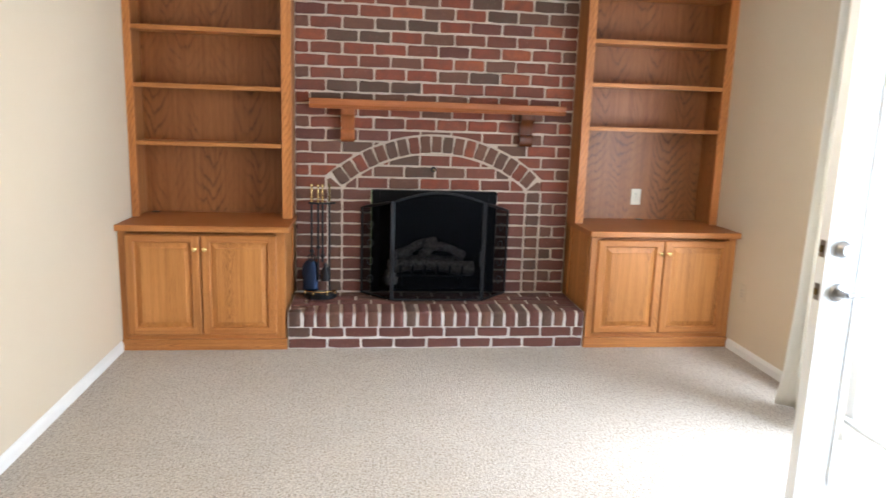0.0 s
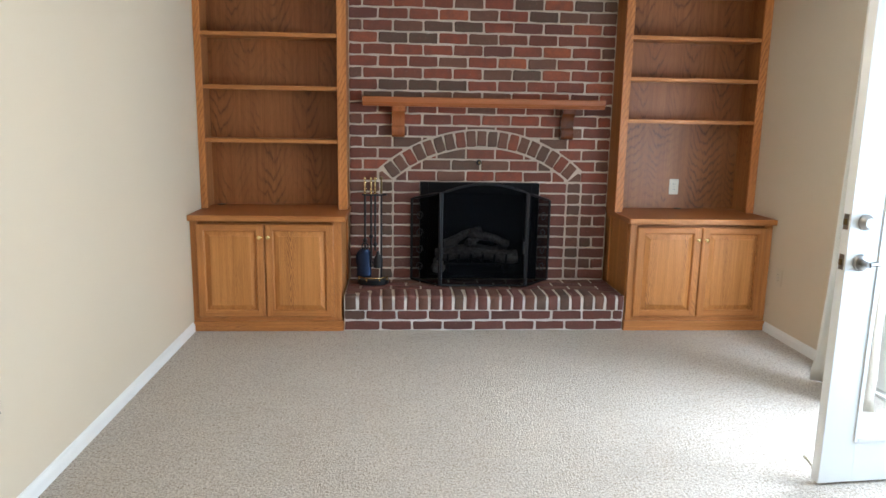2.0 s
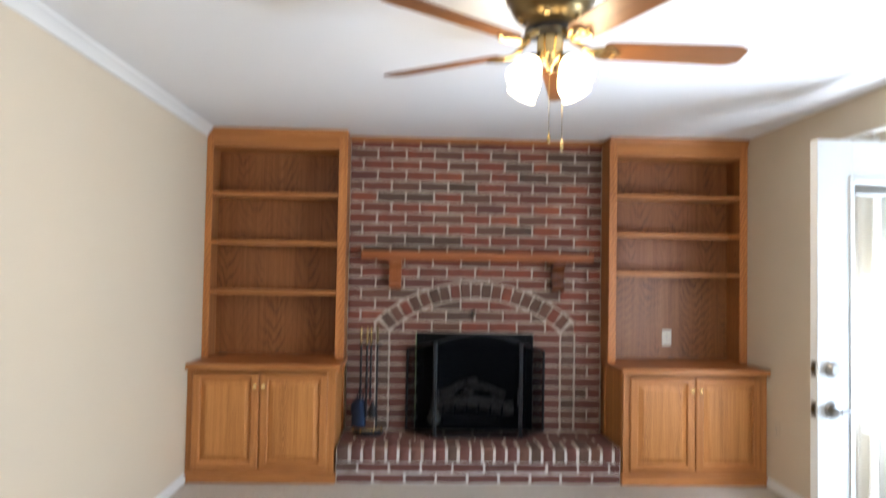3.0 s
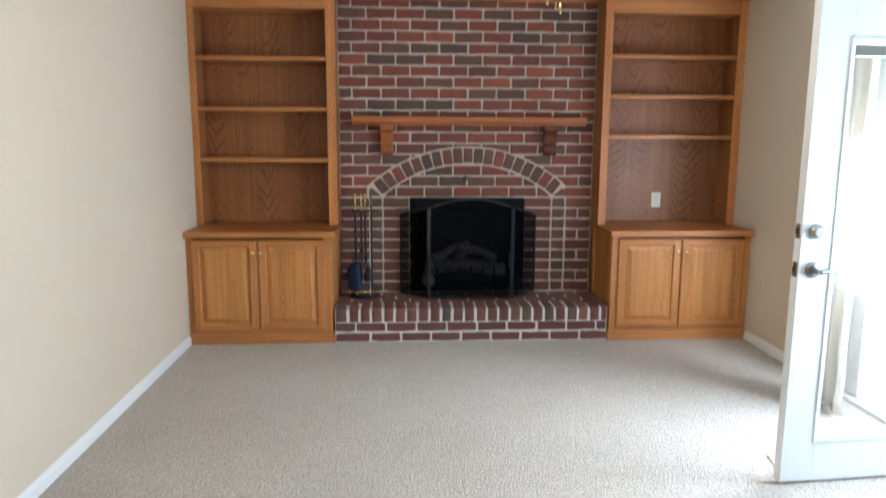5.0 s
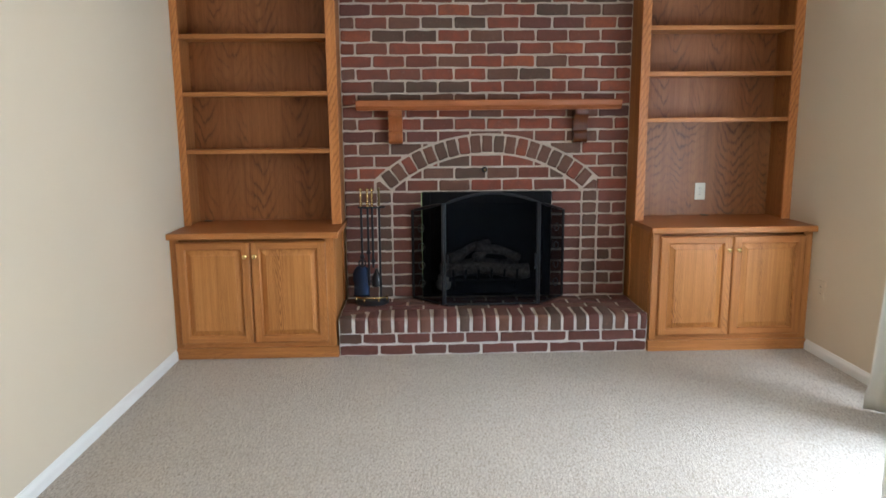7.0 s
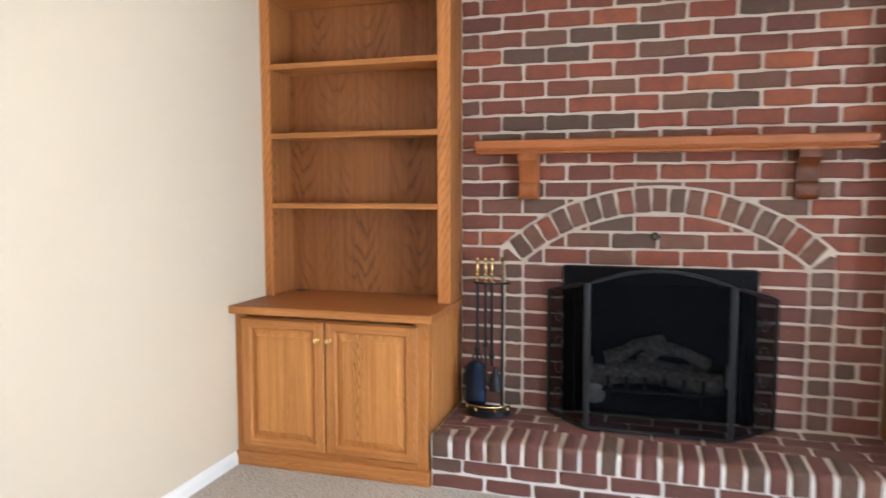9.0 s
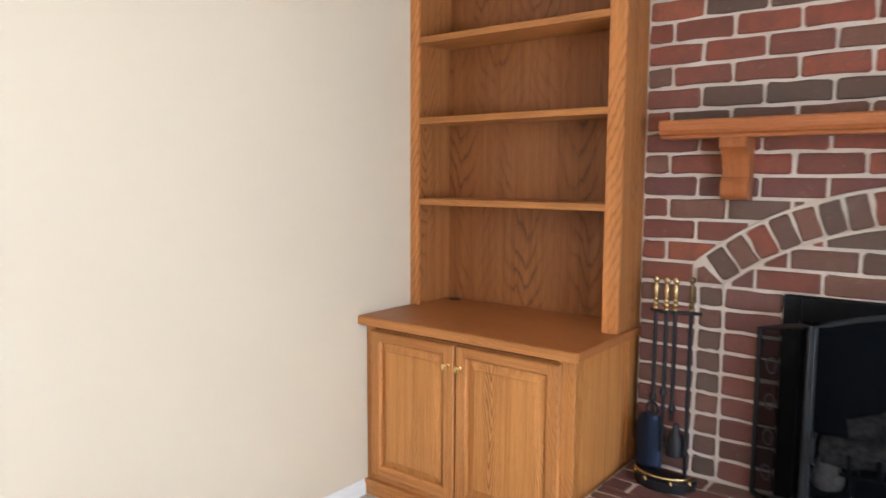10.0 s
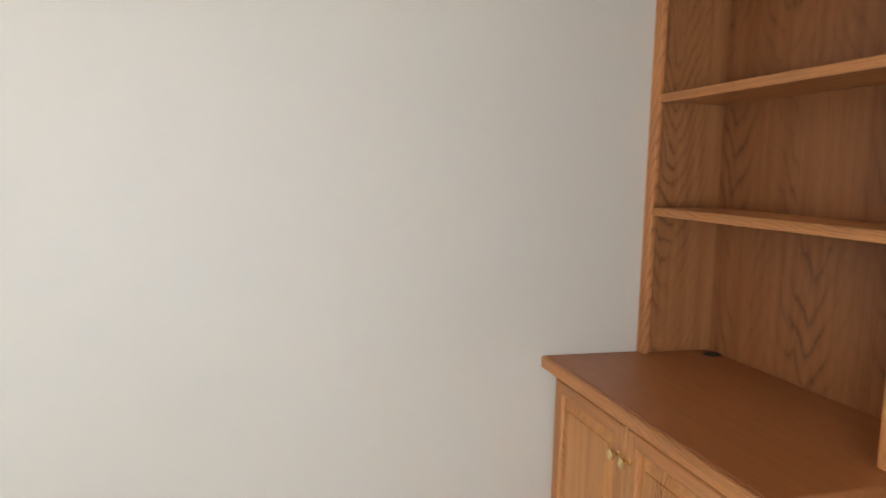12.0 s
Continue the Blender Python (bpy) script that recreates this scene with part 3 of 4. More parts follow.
# dark bricks as they lie, by course above the firebox and place in the row
DARK = {(16, 7), (16, 8), (15, 6), (15, 8), (14, 6), (13, 3), (13, 4), (12, 1), (12, 2), (8, 1), (8, 2), (8, 3), (7, 1), (7, 2), (3, 2), (2, 3), (1, 4), (1, 7), (9, 6)}
ORANGE = {(15, 7), (10, 5), (9, 7), (12, 0), (14, 3), (11, 7), (13, 8), (8, 8)}
for k in range(0, 18):
    z0, z1 = FZ1 + 0.002 + k * COURSE, FZ1 + 0.002 + (k + 1) * COURSE
    if k == 17:
        z1 = 2.408
    start = -0.076 if k % 2 == 0 else -0.183
    cuts = [CX0] + [start + i * PITCH for i in range(10) if start + i * PITCH < CX1 - 0.03] + [CX1]
    for i, (x0, x1) in enumerate(zip(cuts, cuts[1:])):
        kind = "brick_dark" if (k, i) in DARK else "brick_orange" if (k, i) in ORANGE else ("brick_brown" if rng.random() < 0.14 else ("brick_hearth" if rng.random() < 0.10 else "brick"))
        where = near_arch(x0, x1, z0, z1)
        if where == 2:
            lay_cut(breast, x0, x1, z0, z1, kind, False)
            lay_cut(breast, x0, x1, z0, z1, kind, True)
        else:
            lay(breast, x0, x1, z0, z1, kind)
for k in range(9):
    z0, z1 = FZ0 + 0.0 + k * (FZ1 + 0.002 - FZ0) / 9, FZ0 + (k + 1) * (FZ1 + 0.002 - FZ0) / 9
    x_in0, x_in1 = ARC_X - COL, ARC_X + COL
    lay(breast, CX0, x_in0 - 0.095, z0, z1, "brick_jamb" if k % 4 else "brick_brown")
    lay(breast, x_in0 - 0.095, x_in0, z0, z1, "brick_dark" if k in (0, 4, 8) else "brick_brown")
    lay(breast, x_in0, FX0 + 0.006, z0, z1, "brick_hearth" if k in (1, 2, 5, 7) else "brick_jamb")
    lay(breast, FX1 - 0.006, x_in1, z0, z1, "brick_hearth" if k in (0, 3, 4, 6) else "brick_jamb")
    lay(breast, x_in1, x_in1 + 0.108, z0, z1, "brick_dark" if k in (2, 6) else "brick_brown")
    if k % 2:
        lay(breast, x_in1 + 0.108, x_in1 + 0.205, z0, z1, "brick_dark" if k == 3 else "brick_brown")
        lay(breast, x_in1 + 0.205, CX1, z0, z1, "brick_jamb")
    else:
        lay(breast, x_in1 + 0.108, CX1, z0, z1, "brick_jamb")
half = math.asin(COL / ARC_R)
for sg in (-1, 1):
    ring = [(0.0 + COL + 0.007, FZ1 + 0.012), (COL + 0.100, FZ1 + 0.012), (COL + 0.100, FZ1 + 0.064), (COL + 0.078, FZ1 + 0.072)]
    bm = bmesh.new()
    loops = [[bm.verts.new((ARC_X + sg * (x if q == 1.0 else x * 0.97 + 0.03 * (COL + 0.07)), y, z)) for x, z in ring] for y, q in ((CHIM + 0.04, 1.0), (CHIM + 0.003, 1.0), (CHIM - 0.001, 0.9))]
    for a, b in zip(loops, loops[1:]):
        for i in range(4):
            bm.faces.new((a[i], a[(i + 1) % 4], b[(i + 1) % 4], b[i]))
    bm.faces.new(loops[-1])
    part("brick", bm, M["brick_brown"], breast)
NARCH = 19
for i in range(NARCH):
    a = -half + (i + 0.5) * 2 * half / NARCH
    r = (ARC_R + ARC_RO) / 2
    ob = new("brick", brick_of(0.108, 0.066, ("brick_dark", "brick_brown", "brick_brown", "brick_brown", "brick")[(i * 7) % 5]))
    ob.parent = breast
    ob.location = (ARC_X + r * math.sin(a), CHIM - 0.001 + rng.uniform(-0.002, 0.001), ARC_Z + r * math.cos(a))
    ob.rotation_euler = (0, a - math.pi / 2, 0)
for rr, nm in ((ARC_R - 0.004, "arch_joint"), (ARC_RO + 0.004, "arch_joint")):
    pts = [(ARC_X + rr * math.sin(a), CHIM + 0.003, ARC_Z + rr * math.cos(a)) for a in np.linspace(-half, half, 41)]
    part(nm, tube(pts, 0.0045, 6), M["mortar"], breast, "", True)
for x in (ARC_X - COL, ARC_X + COL, ARC_X + COL + 0.108):
    part("arch_joint", tube([(x, CHIM + 0.003, FZ0), (x, CHIM + 0.003, FZ1 + 0.01)], 0.0045, 6), M["mortar"], breast, "", True)
structure("trim_chimney", box(CX0, CX1, CHIM - 0.012, BACK - 0.002, 2.404, TOP - 0.002, 0.004), M["oak_h"], "oak strip between the brickwork and the ceiling", "trim")

# ---- raised hearth ----
HX0, HX1, HY0, HTOP = -0.290, 1.640, 3.664, 0.247
HC = 0.0725
hearth = structure("hearth", box(HX0, HX1, HY0 + 0.008, CHIM + 0.02, 0.0, HTOP - 0.006), M["mortar"], "raised brick hearth with a rounded rowlock edge", "hearth")
for k in range(2):
    z0, z1 = 0.0 + k * HC, (k + 1) * HC
    first, run = (-0.041, 0.2122) if k == 0 else (-0.145, 0.2134)
    cuts = [HX0] + [first + i * run for i in range(10) if first + i * run < HX1 - 0.04] + [HX1]
    for x0, x1 in zip(cuts, cuts[1:]):
        lay(hearth, x0, x1, z0, z1, "brick_dark" if (k == 1 and x0 == HX0) else "brick_hearth", HY0)


def edge_brick(w, length, material):
    """A rowlock brick rounded over the front edge: profile in y-z."""
    top = HTOP - 2 * HC - 0.004
    prof = [(0.0, 0.0), (0.0, top - 0.026)] + [(0.026 - 0.026 * math.cos(a), top - 0.026 + 0.026 * math.sin(a)) for a in np.linspace(0.2, math.pi / 2, 6)] + [(length, top), (length, 0.0)]
    prof = [(y + rng.uniform(-0.0015, 0.0015), z + rng.uniform(-0.0012, 0.0012)) for y, z in prof]
    bm = extrude(prof, -w / 2, w / 2, 'x')
    bmesh.ops.recalc_face_normals(bm, faces=bm.faces)
    bmesh.ops.bevel(bm, geom=[e for e in bm.edges if abs(e.verts[0].co.x - e.verts[1].co.x) < 1e-6], offset=0.004, segments=1, affect='EDGES')
    for f in bm.faces:
        f.smooth = True
    me = bpy.data.meshes.new("edge_brick")
    bm.to_mesh(me)
    bm.free()
    me.set_sharp_from_angle(angle=radians(50))
    me.materials.append(material)
    return me


EDGE_CUTS = [HX0] + [-0.197 + 0.0811 * i for i in range(23)] + [HX1]
NROW = len(EDGE_CUTS) - 1
STEP = 0.0811
REACH = (0.050, 0.105, 0.160)
EDGE = {}
for i, (x0, x1) in enumerate(zip(EDGE_CUTS, EDGE_CUTS[1:])):
    end = min(i, NROW - 1 - i)
    reach = REACH[end] if end < 3 else 0.198
    wide = x1 - x0
    key = (reach, "brick_dark" if i in (0, 9, 16, 18, 20) else ("brick_brown", "brick_hearth", "brick_hearth")[(i * 5) % 3], i % 3, round(wide, 3))
    if key not in EDGE:
        EDGE[key] = edge_brick(wide - 0.0185 + rng.uniform(-0.003, 0.003), reach, M[key[1]])
    ob = new("edge_brick", EDGE[key])
    ob.parent = hearth
    ob.location = ((x0 + x1) / 2, HY0 - 0.014 + rng.uniform(-0.003, 0.003), 2 * HC + 0.005 + rng.uniform(-0.0015, 0.0015))
    ob.rotation_euler = (0, rng.uniform(-0.03, 0.03), rng.uniform(-0.04, 0.04))


def paver(x0, x1, y0, y1):
    ob = new("paver", brick_of(x1 - x0 - 0.014, y1 - y0 - 0.014, rng.choice(("brick_hearth", "brick_hearth", "brick_brown"))))
    ob.parent = hearth
    ob.location = ((x0 + x1) / 2, (y0 + y1) / 2, HTOP)
    ob.rotation_euler = (radians(-90), 0, 0)


y0 = HY0 + 0.192
for r in range(3):
    y1 = y0 + 0.101
    first = HX0 + (0.21 if r % 2 else 0.10)
    cuts = [HX0] + [first + i * 0.2135 for i in range(10) if first + i * 0.2135 < HX1 - 0.04] + [HX1]
    for x0, x1 in zip(cuts, cuts[1:]):
        paver(x0, x1, y0, y1)
    y0 = y1
for e, back in ((1, HY0 + 0.148), (2, HY0 + 0.094), (0, HY0 + 0.040)):
    w = STEP * (3 if e == 1 else (2 if e == 2 else 1))
    paver(HX0 + 0.002, HX0 + w, back, back + 0.054)
    paver(HX1 - w, HX1 - 0.002, back, back + 0.054)

top = HTOP - 0.010
prof = [(HY0 - 0.009, 2 * HC - 0.002), (HY0 - 0.009, top - 0.026)] + [(HY0 - 0.009 + 0.026 - 0.026 * math.cos(a), top - 0.026 + 0.026 * math.sin(a)) for a in np.linspace(0.2, math.pi / 2, 6)] + [(HY0 + 0.19, top), (HY0 + 0.19, 2 * HC - 0.002)]
part("edge_mortar", extrude(prof, HX0 + 0.004, HX1 - 0.004, 'x'), M["mortar_pale"], hearth, "", True)
part("front_mortar", box(HX0 + 0.004, HX1 - 0.004, HY0 + 0.004, HY0 + 0.012, 0.0, 2 * HC), M["mortar_pale"], hearth)

# ---- firebox with gas logs ----
fire = thing("fireplace_insert", (0.673, 4.3, FZ0), "black metal fireplace insert set into the brick opening", "fireplace")
bm = box(FX0 + 0.004, FX0 + 0.060, CHIM - 0.012, CHIM + 0.02, FZ0 + 0.004, FZ1 - 0.004, 0.003)
box(FX1 - 0.060, FX1 - 0.004, CHIM - 0.012, CHIM + 0.02, FZ0 + 0.004, FZ1 - 0.004, 0.003, bm=bm)
box(FX0 + 0.060, FX1 - 0.060, CHIM - 0.012, CHIM + 0.02, FZ1 - 0.085, FZ1 - 0.004, 0.003, bm=bm)
part("face_frame", bm, M["black_panel"], fire)
bm = box(FX0 + 0.01, FX0 + 0.03, CHIM + 0.02, 4.62, FZ0, FZ1)
box(FX1 - 0.03, FX1 - 0.01, CHIM + 0.02, 4.62, FZ0, FZ1, bm=bm)
box(FX0 + 0.03, FX1 - 0.03, 4.60, 4.62, FZ0, FZ1, bm=bm)
box(FX0 + 0.03, FX1 - 0.03, CHIM + 0.02, 4.60, FZ1 - 0.02, FZ1, bm=bm)
box(FX0 + 0.03, FX1 - 0.03, CHIM + 0.02, 4.60, FZ0, FZ0 + 0.02, bm=bm)
part("firebox_lining", bm, M["firebrick"], fire)
grate = thing("fire_grate", (0.673, 4.36, FZ0 + 0.02), "black iron grate under the gas logs", "grate")
for i in range(6):
    x = 0.45 + i * 0.09
    part("grate_bar", tube([(x, 4.25, FZ0 + 0.17), (x, 4.27, FZ0 + 0.10), (x, 4.50, FZ0 + 0.10)], 0.008, 8), M["iron"], grate, "", True)
for y in (4.28, 4.46):
    part("cross_bar", tube([(0.42, y, FZ0 + 0.088), (0.93, y, FZ0 + 0.088)], 0.008, 8), M["iron"], grate, "", True)
    for x in (0.46, 0.89):
        part("grate_leg", tube([(x, y, FZ0 + 0.02), (x, y, FZ0 + 0.088)], 0.008, 8), M["iron"], grate, "", True)


def fire_log(a, b, r, label):
    a, b = Vector(a), Vector(b)
    ob = thing("gas_log", a.lerp(b, 0.5), label, "log", "gas logs on the grate")
    pts, rad = [], []
    for i in range(15):
        s = i / 14
        p = a.lerp(b, s) + Vector((0, 0, 0.012 * math.sin(7 * s + r * 90)))
        pts.append(p)
        rad.append(r * (0.88 + 0.16 * math.sin(5 * s + 40 * r) + rng.uniform(-0.05, 0.05)) * (0.9 if i in (0, 14) else 1))
    bm = tube(pts, rad, 14)
    for v in bm.verts:
        v.co += Vector(noise.noise_vector(v.co * 25)) * 0.006
    part("bark", bm, M["log"], ob, "", True)


fire_log((0.36, 4.30, FZ0 + 0.165), (0.99, 4.31, FZ0 + 0.150), 0.055, "grey ceramic gas log lying across the grate")
fire_log((0.44, 4.45, FZ0 + 0.160), (0.93, 4.46, FZ0 + 0.165), 0.055, "charred grey ceramic gas log at the back")
fire_log((0.43, 4.36, FZ0 + 0.235), (0.72, 4.42, FZ0 + 0.335), 0.040, "split ceramic gas log leaning upwards")
fire_log((0.62, 4.36, FZ0 + 0.325), (0.93, 4.40, FZ0 + 0.225), 0.040, "ceramic branch log laid over the others")
fire_log((0.60, 4.33, FZ0 + 0.24), (0.76, 4.40, FZ0 + 0.30), 0.034, "short ceramic log piece in the middle")

stump = thing("gas_log", (0.382, 4.30, FZ0 + 0.02), "short rounded pale grey ceramic log stump beside the grate", "log", "gas logs on the grate")
bm = lathe([(0.020, 0.0), (0.046, 0.004), (0.056, 0.030), (0.054, 0.056), (0.040, 0.070), (0.043, 0.082), (0.040, 0.102), (0.024, 0.114), (0.008, 0.117)], (0.382, 4.30, FZ0 + 0.02), 'Z', 18)
for v in bm.verts:
    v.co += Vector(noise.noise_vector(v.co * 30)) * 0.005
part("bark", bm, M["pale_log"], stump, "", True)

# ---- fireplace screen ----
scr = thing("fireplace_screen", (0.68, 4.0, 0.252), "black three-panel wire mesh fireplace screen standing on the hearth", "fireplace screen")
SB = 0.254
FLX, FRX, FY = 0.380, 0.980, 3.905
SLX, SRX, SY = 0.172, 1.190, 4.125


def panel(p0, p1, h0, h1, rise, steps=16):
    """Mesh panel between two uprights, its top bowed by rise."""
    p0, p1 = Vector(p0), Vector(p1)
    top = []
    for i in range(steps + 1):
        s = i / steps
        top.append(p0.lerp(p1, s) + Vector((0, 0, SB + h0 + (h1 - h0) * s + rise * math.sin(math.pi * s))))
    bm = bmesh.new()
    lo = [bm.verts.new((p.x, p.y, SB + 0.008)) for p in top]
    hi = [bm.verts.new(p) for p in top]
    for i in range(steps):
        bm.faces.new((lo[i], lo[i + 1], hi[i + 1], hi[i]))
    sheet = part("wire_mesh", bm, M["mesh"], scr, "fine black wire mesh")
    loop = [Vector((p0.x, p0.y, SB + 0.006))] + top + [Vector((p1.x, p1.y, SB + 0.006)), Vector((p0.x, p0.y, SB + 0.006))]
    part("panel_frame", tube(loop, 0.0085 if rise else 0.0095, 8), M["screen_frame"] if rise else M["iron"], scr, "", True)


panel((FLX, FY, 0), (FRX, FY, 0), 0.668, 0.674, 0.062)
panel((SLX, SY, 0), (FLX - 0.012, FY + 0.004, 0), 0.602, 0.668, 0.0, 6)
panel((FRX + 0.012, FY + 0.004, 0), (SRX, SY, 0), 0.668, 0.596, 0.0, 6)
for s, (ax, bx) in ((1, (SLX, FLX)), (-1, (SRX, FRX))):
    for j in range(4):
        zc = SB + 0.11 + 0.125 * j
        mx, my = ax + (bx - ax) * 0.28, SY + (FY - SY) * 0.28
        pts = []
        for i in range(15):
            a = i / 14 * 2 * math.pi * 1.1
            r = 0.034 * (1 - 0.5 * i / 14)
            pts.append((mx + s * r * math.cos(a) * 0.75, my - r * math.cos(a) * 0.66 - 0.006, zc + r * math.sin(a)))
        part("scroll", tube(pts, 0.0027, 6), M["scroll"], scr, "", True)
for x in (0.398, 0.964):
    part("handle", tube([(x, FY - 0.006, SB + 0.24), (x, FY - 0.03, SB + 0.25), (x, FY - 0.03, SB + 0.33), (x, FY - 0.006, SB + 0.34)], 0.005, 8), M["screen_frame"], scr, "", True)

# ---- fireplace tools ----
TX, TY, TZ = -0.092, 4.030, 0.250
tools = thing("fireplace_tool_set", (TX, TY, TZ), "black fireplace tool stand with brass handles standing on the hearth", "tool set")
BX, BY = TX - 0.012, TY - 0.045
prof = [(0.112 * math.cos(a) + BX, BY + 0.03 - 0.085 * math.sin(a)) for a in np.linspace(0, math.pi, 21)] + [(BX - 0.112, BY + 0.055), (BX + 0.112, BY + 0.055)]
bm = extrude(prof, TZ, TZ + 0.036, 'z')
bmesh.ops.bevel(bm, geom=[e for e in bm.edges if abs(e.verts[0].co.z - e.verts[1].co.z) < 1e-6], offset=0.007, segments=2, affect='EDGES')
part("base", bm, M["iron"], tools, "", True)
pts = [(0.107 * math.cos(a) + BX, BY + 0.03 - 0.082 * math.sin(a), TZ + 0.052) for a in np.linspace(0.1, math.pi - 0.1, 21)]
part("gallery_rail", tube(pts, 0.005, 8), M["brass"], tools, "polished brass rail", True)
for a in (0.35, 1.1, 2.0, 2.8):
    x, y = 0.107 * math.cos(a) + BX, BY + 0.03 - 0.082 * math.sin(a)
    part("rail_post", lathe([(0.006, 0.0), (0.009, 0.006), (0.005, 0.013), (0.006, 0.022)], (x, y, TZ + 0.028), 'Z', 12), M["brass"], tools, "", True)
part("pole", tube([(TX + 0.045, TY + 0.03, TZ + 0.028), (TX + 0.045, TY + 0.03, TZ + 0.64)], 0.0075, 10), M["iron"], tools, "", True)
part("crossbar", tube([(TX - 0.09, TY - 0.005, TZ + 0.642), (TX - 0.03, TY - 0.022, TZ + 0.640), (TX + 0.045, TY + 0.03, TZ + 0.636), (TX + 0.085, TY + 0.01, TZ + 0.642)], 0.0068, 8), M["iron"], tools, "", True)
handle = [(0.006, 0.0), (0.0115, 0.004), (0.0115, 0.009), (0.007, 0.013), (0.0105, 0.019), (0.0105, 0.024), (0.0065, 0.029), (0.0105, 0.035), (0.0105, 0.040), (0.006, 0.046), (0.0085, 0.056), (0.0095, 0.074), (0.0075, 0.090), (0.0055, 0.098), (0.010, 0.104), (0.012, 0.111), (0.009, 0.120), (0.004, 0.124)]
SPOTS = ((-0.070, -0.010, "shovel"), (-0.026, -0.024, "poker"), (0.002, -0.012, "brush"), (0.045, 0.030, "stand"))
for dx, dy, nm in SPOTS:
    x, y = TX + dx, TY + dy
    part("handle", lathe(handle, (x, y, TZ + 0.645), 'Z', 16), M["antique_brass"] if nm == "stand" else M["brass"], tools, "turned brass handle", True)
    if nm != "stand":
        part(nm + "_rod", tube([(x, y, TZ + (0.12 if nm == "poker" else 0.24)), (x, y, TZ + 0.65)], 0.0078, 10), M["iron"], tools, "", True)
bm = bmesh.new()
gx, gz = 8, 12
rows = []
for j in range(gz + 1):
    s = j / gz
    w = 0.052 if s < 0.45 else 0.058 if s < 0.62 else 0.060 * math.sqrt(max(0.02, 1 - ((s - 0.62) / 0.38) ** 2))
    rows.append([bm.verts.new((TX - 0.078 + w * (2 * i / gx - 1), TY - 0.02 - 0.014 * (1 - (2 * i / gx - 1) ** 2) + 0.02 * s, TZ + 0.045 + 0.215 * s)) for i in range(gx + 1)])
for a, b in zip(rows, rows[1:]):
    for i in range(gx):
        bm.faces.new((a[i], a[i + 1], b[i + 1], b[i]))
pan = part("shovel_pan", bm, M["steel"], tools, "blued steel shovel pan", True)
pan.modifiers.new("thickness", 'SOLIDIFY').thickness = 0.003
part("brush_head", lathe([(0.026, 0.0), (0.034, 0.002), (0.033, 0.060), (0.024, 0.078), (0.014, 0.096), (0.009, 0.120)], (TX + 0.022, TY - 0.016, TZ + 0.115), 'Z', 18), M["iron"], tools, "black bristle brush head", True)
part("poker_hook", tube([(TX - 0.02, TY - 0.03, TZ + 0.16), (TX + 0.005, TY - 0.035, TZ + 0.13), (TX + 0.012, TY - 0.036, TZ + 0.15)], [0.005, 0.004, 0.002], 8), M["iron"], tools, "", True)

collar = [(0.0078, 0.0), (0.014, 0.006), (0.016, 0.016), (0.011, 0.026), (0.0078, 0.032)]
for dx, dy, h in ((-0.070, -0.010, 0.30), (0.002, -0.012, 0.27), (-0.026, -0.024, 0.33)):
    part("collar", lathe(collar, (TX + dx, TY + dy, TZ + h), 'Z', 12), M["iron"], tools, "", True)
pts = [(TX - 0.070 + 0.022 * math.sin(a), TY - 0.014, TZ + 0.272 + 0.024 * math.cos(a)) for a in np.linspace(0, 2 * math.pi, 15)]
part("shovel_neck", tube(pts, 0.005, 6), M["iron"], tools, "", True)

# ---- mantel shelf and corbels ----
mantel = thing("mantel_shelf", (0.68, CHIM, 1.5), "oak mantel shelf with two scrolled corbels on the brickwork", "mantel")
MX0, MX1, MY = -0.178, 1.536, 4.025
prof = [(CHIM - 0.002, 1.512), (MY + 0.022, 1.512), (MY + 0.018, 1.522), (MY + 0.008, 1.528), (MY + 0.004, 1.534), (MY, 1.540), (MY, 1.570), (MY + 0.006, 1.576), (CHIM - 0.002, 1.576)]
part("shelf", extrude(prof, MX0, MX1, 'x'), M["mantel"], mantel)
for x0, key, lab in ((0.022, "corbel", "oak corbel"), (1.236, "cherry", "darker red-stained corbel")):
    prof = [(CHIM - 0.002, 1.511), (MY + 0.022, 1.511), (MY + 0.020, 1.492), (MY + 0.026, 1.478)]
    for a in np.linspace(0.15, 1.0, 9):
        prof.append((MY + 0.026 + 0.052 * math.sin(a * math.pi / 2), 1.478 - 0.085 * a ** 1.4))
    for a in np.linspace(math.pi * 0.62, math.pi * 1.5, 12):
        prof.append((MY + 0.092 + 0.034 * math.cos(a), 1.338 + 0.042 * math.sin(a)))
    prof.append((CHIM - 0.002, 1.296))
    part("corbel", extrude(prof, x0 + 0.004, x0 + 0.094, 'x'), M[key], mantel, lab, True)
knob = thing("gas_key_valve", (0.659, CHIM, 1.122), "small metal gas key escutcheon in the brickwork", "valve")
part("escutcheon", lathe([(0.020, 0.0), (0.018, 0.006), (0.008, 0.010)], (0.659, CHIM - 0.003, 1.122), Matrix.Rotation(radians(90), 4, 'X'), 18), M["iron"], knob, "", True)
part("key_stem", lathe([(0.006, 0.0), (0.006, 0.025), (0.009, 0.027), (0.009, 0.034)], (0.659, CHIM - 0.010, 1.122), Matrix.Rotation(radians(90), 4, 'X'), 12), M["antique_brass"], knob, "", True)

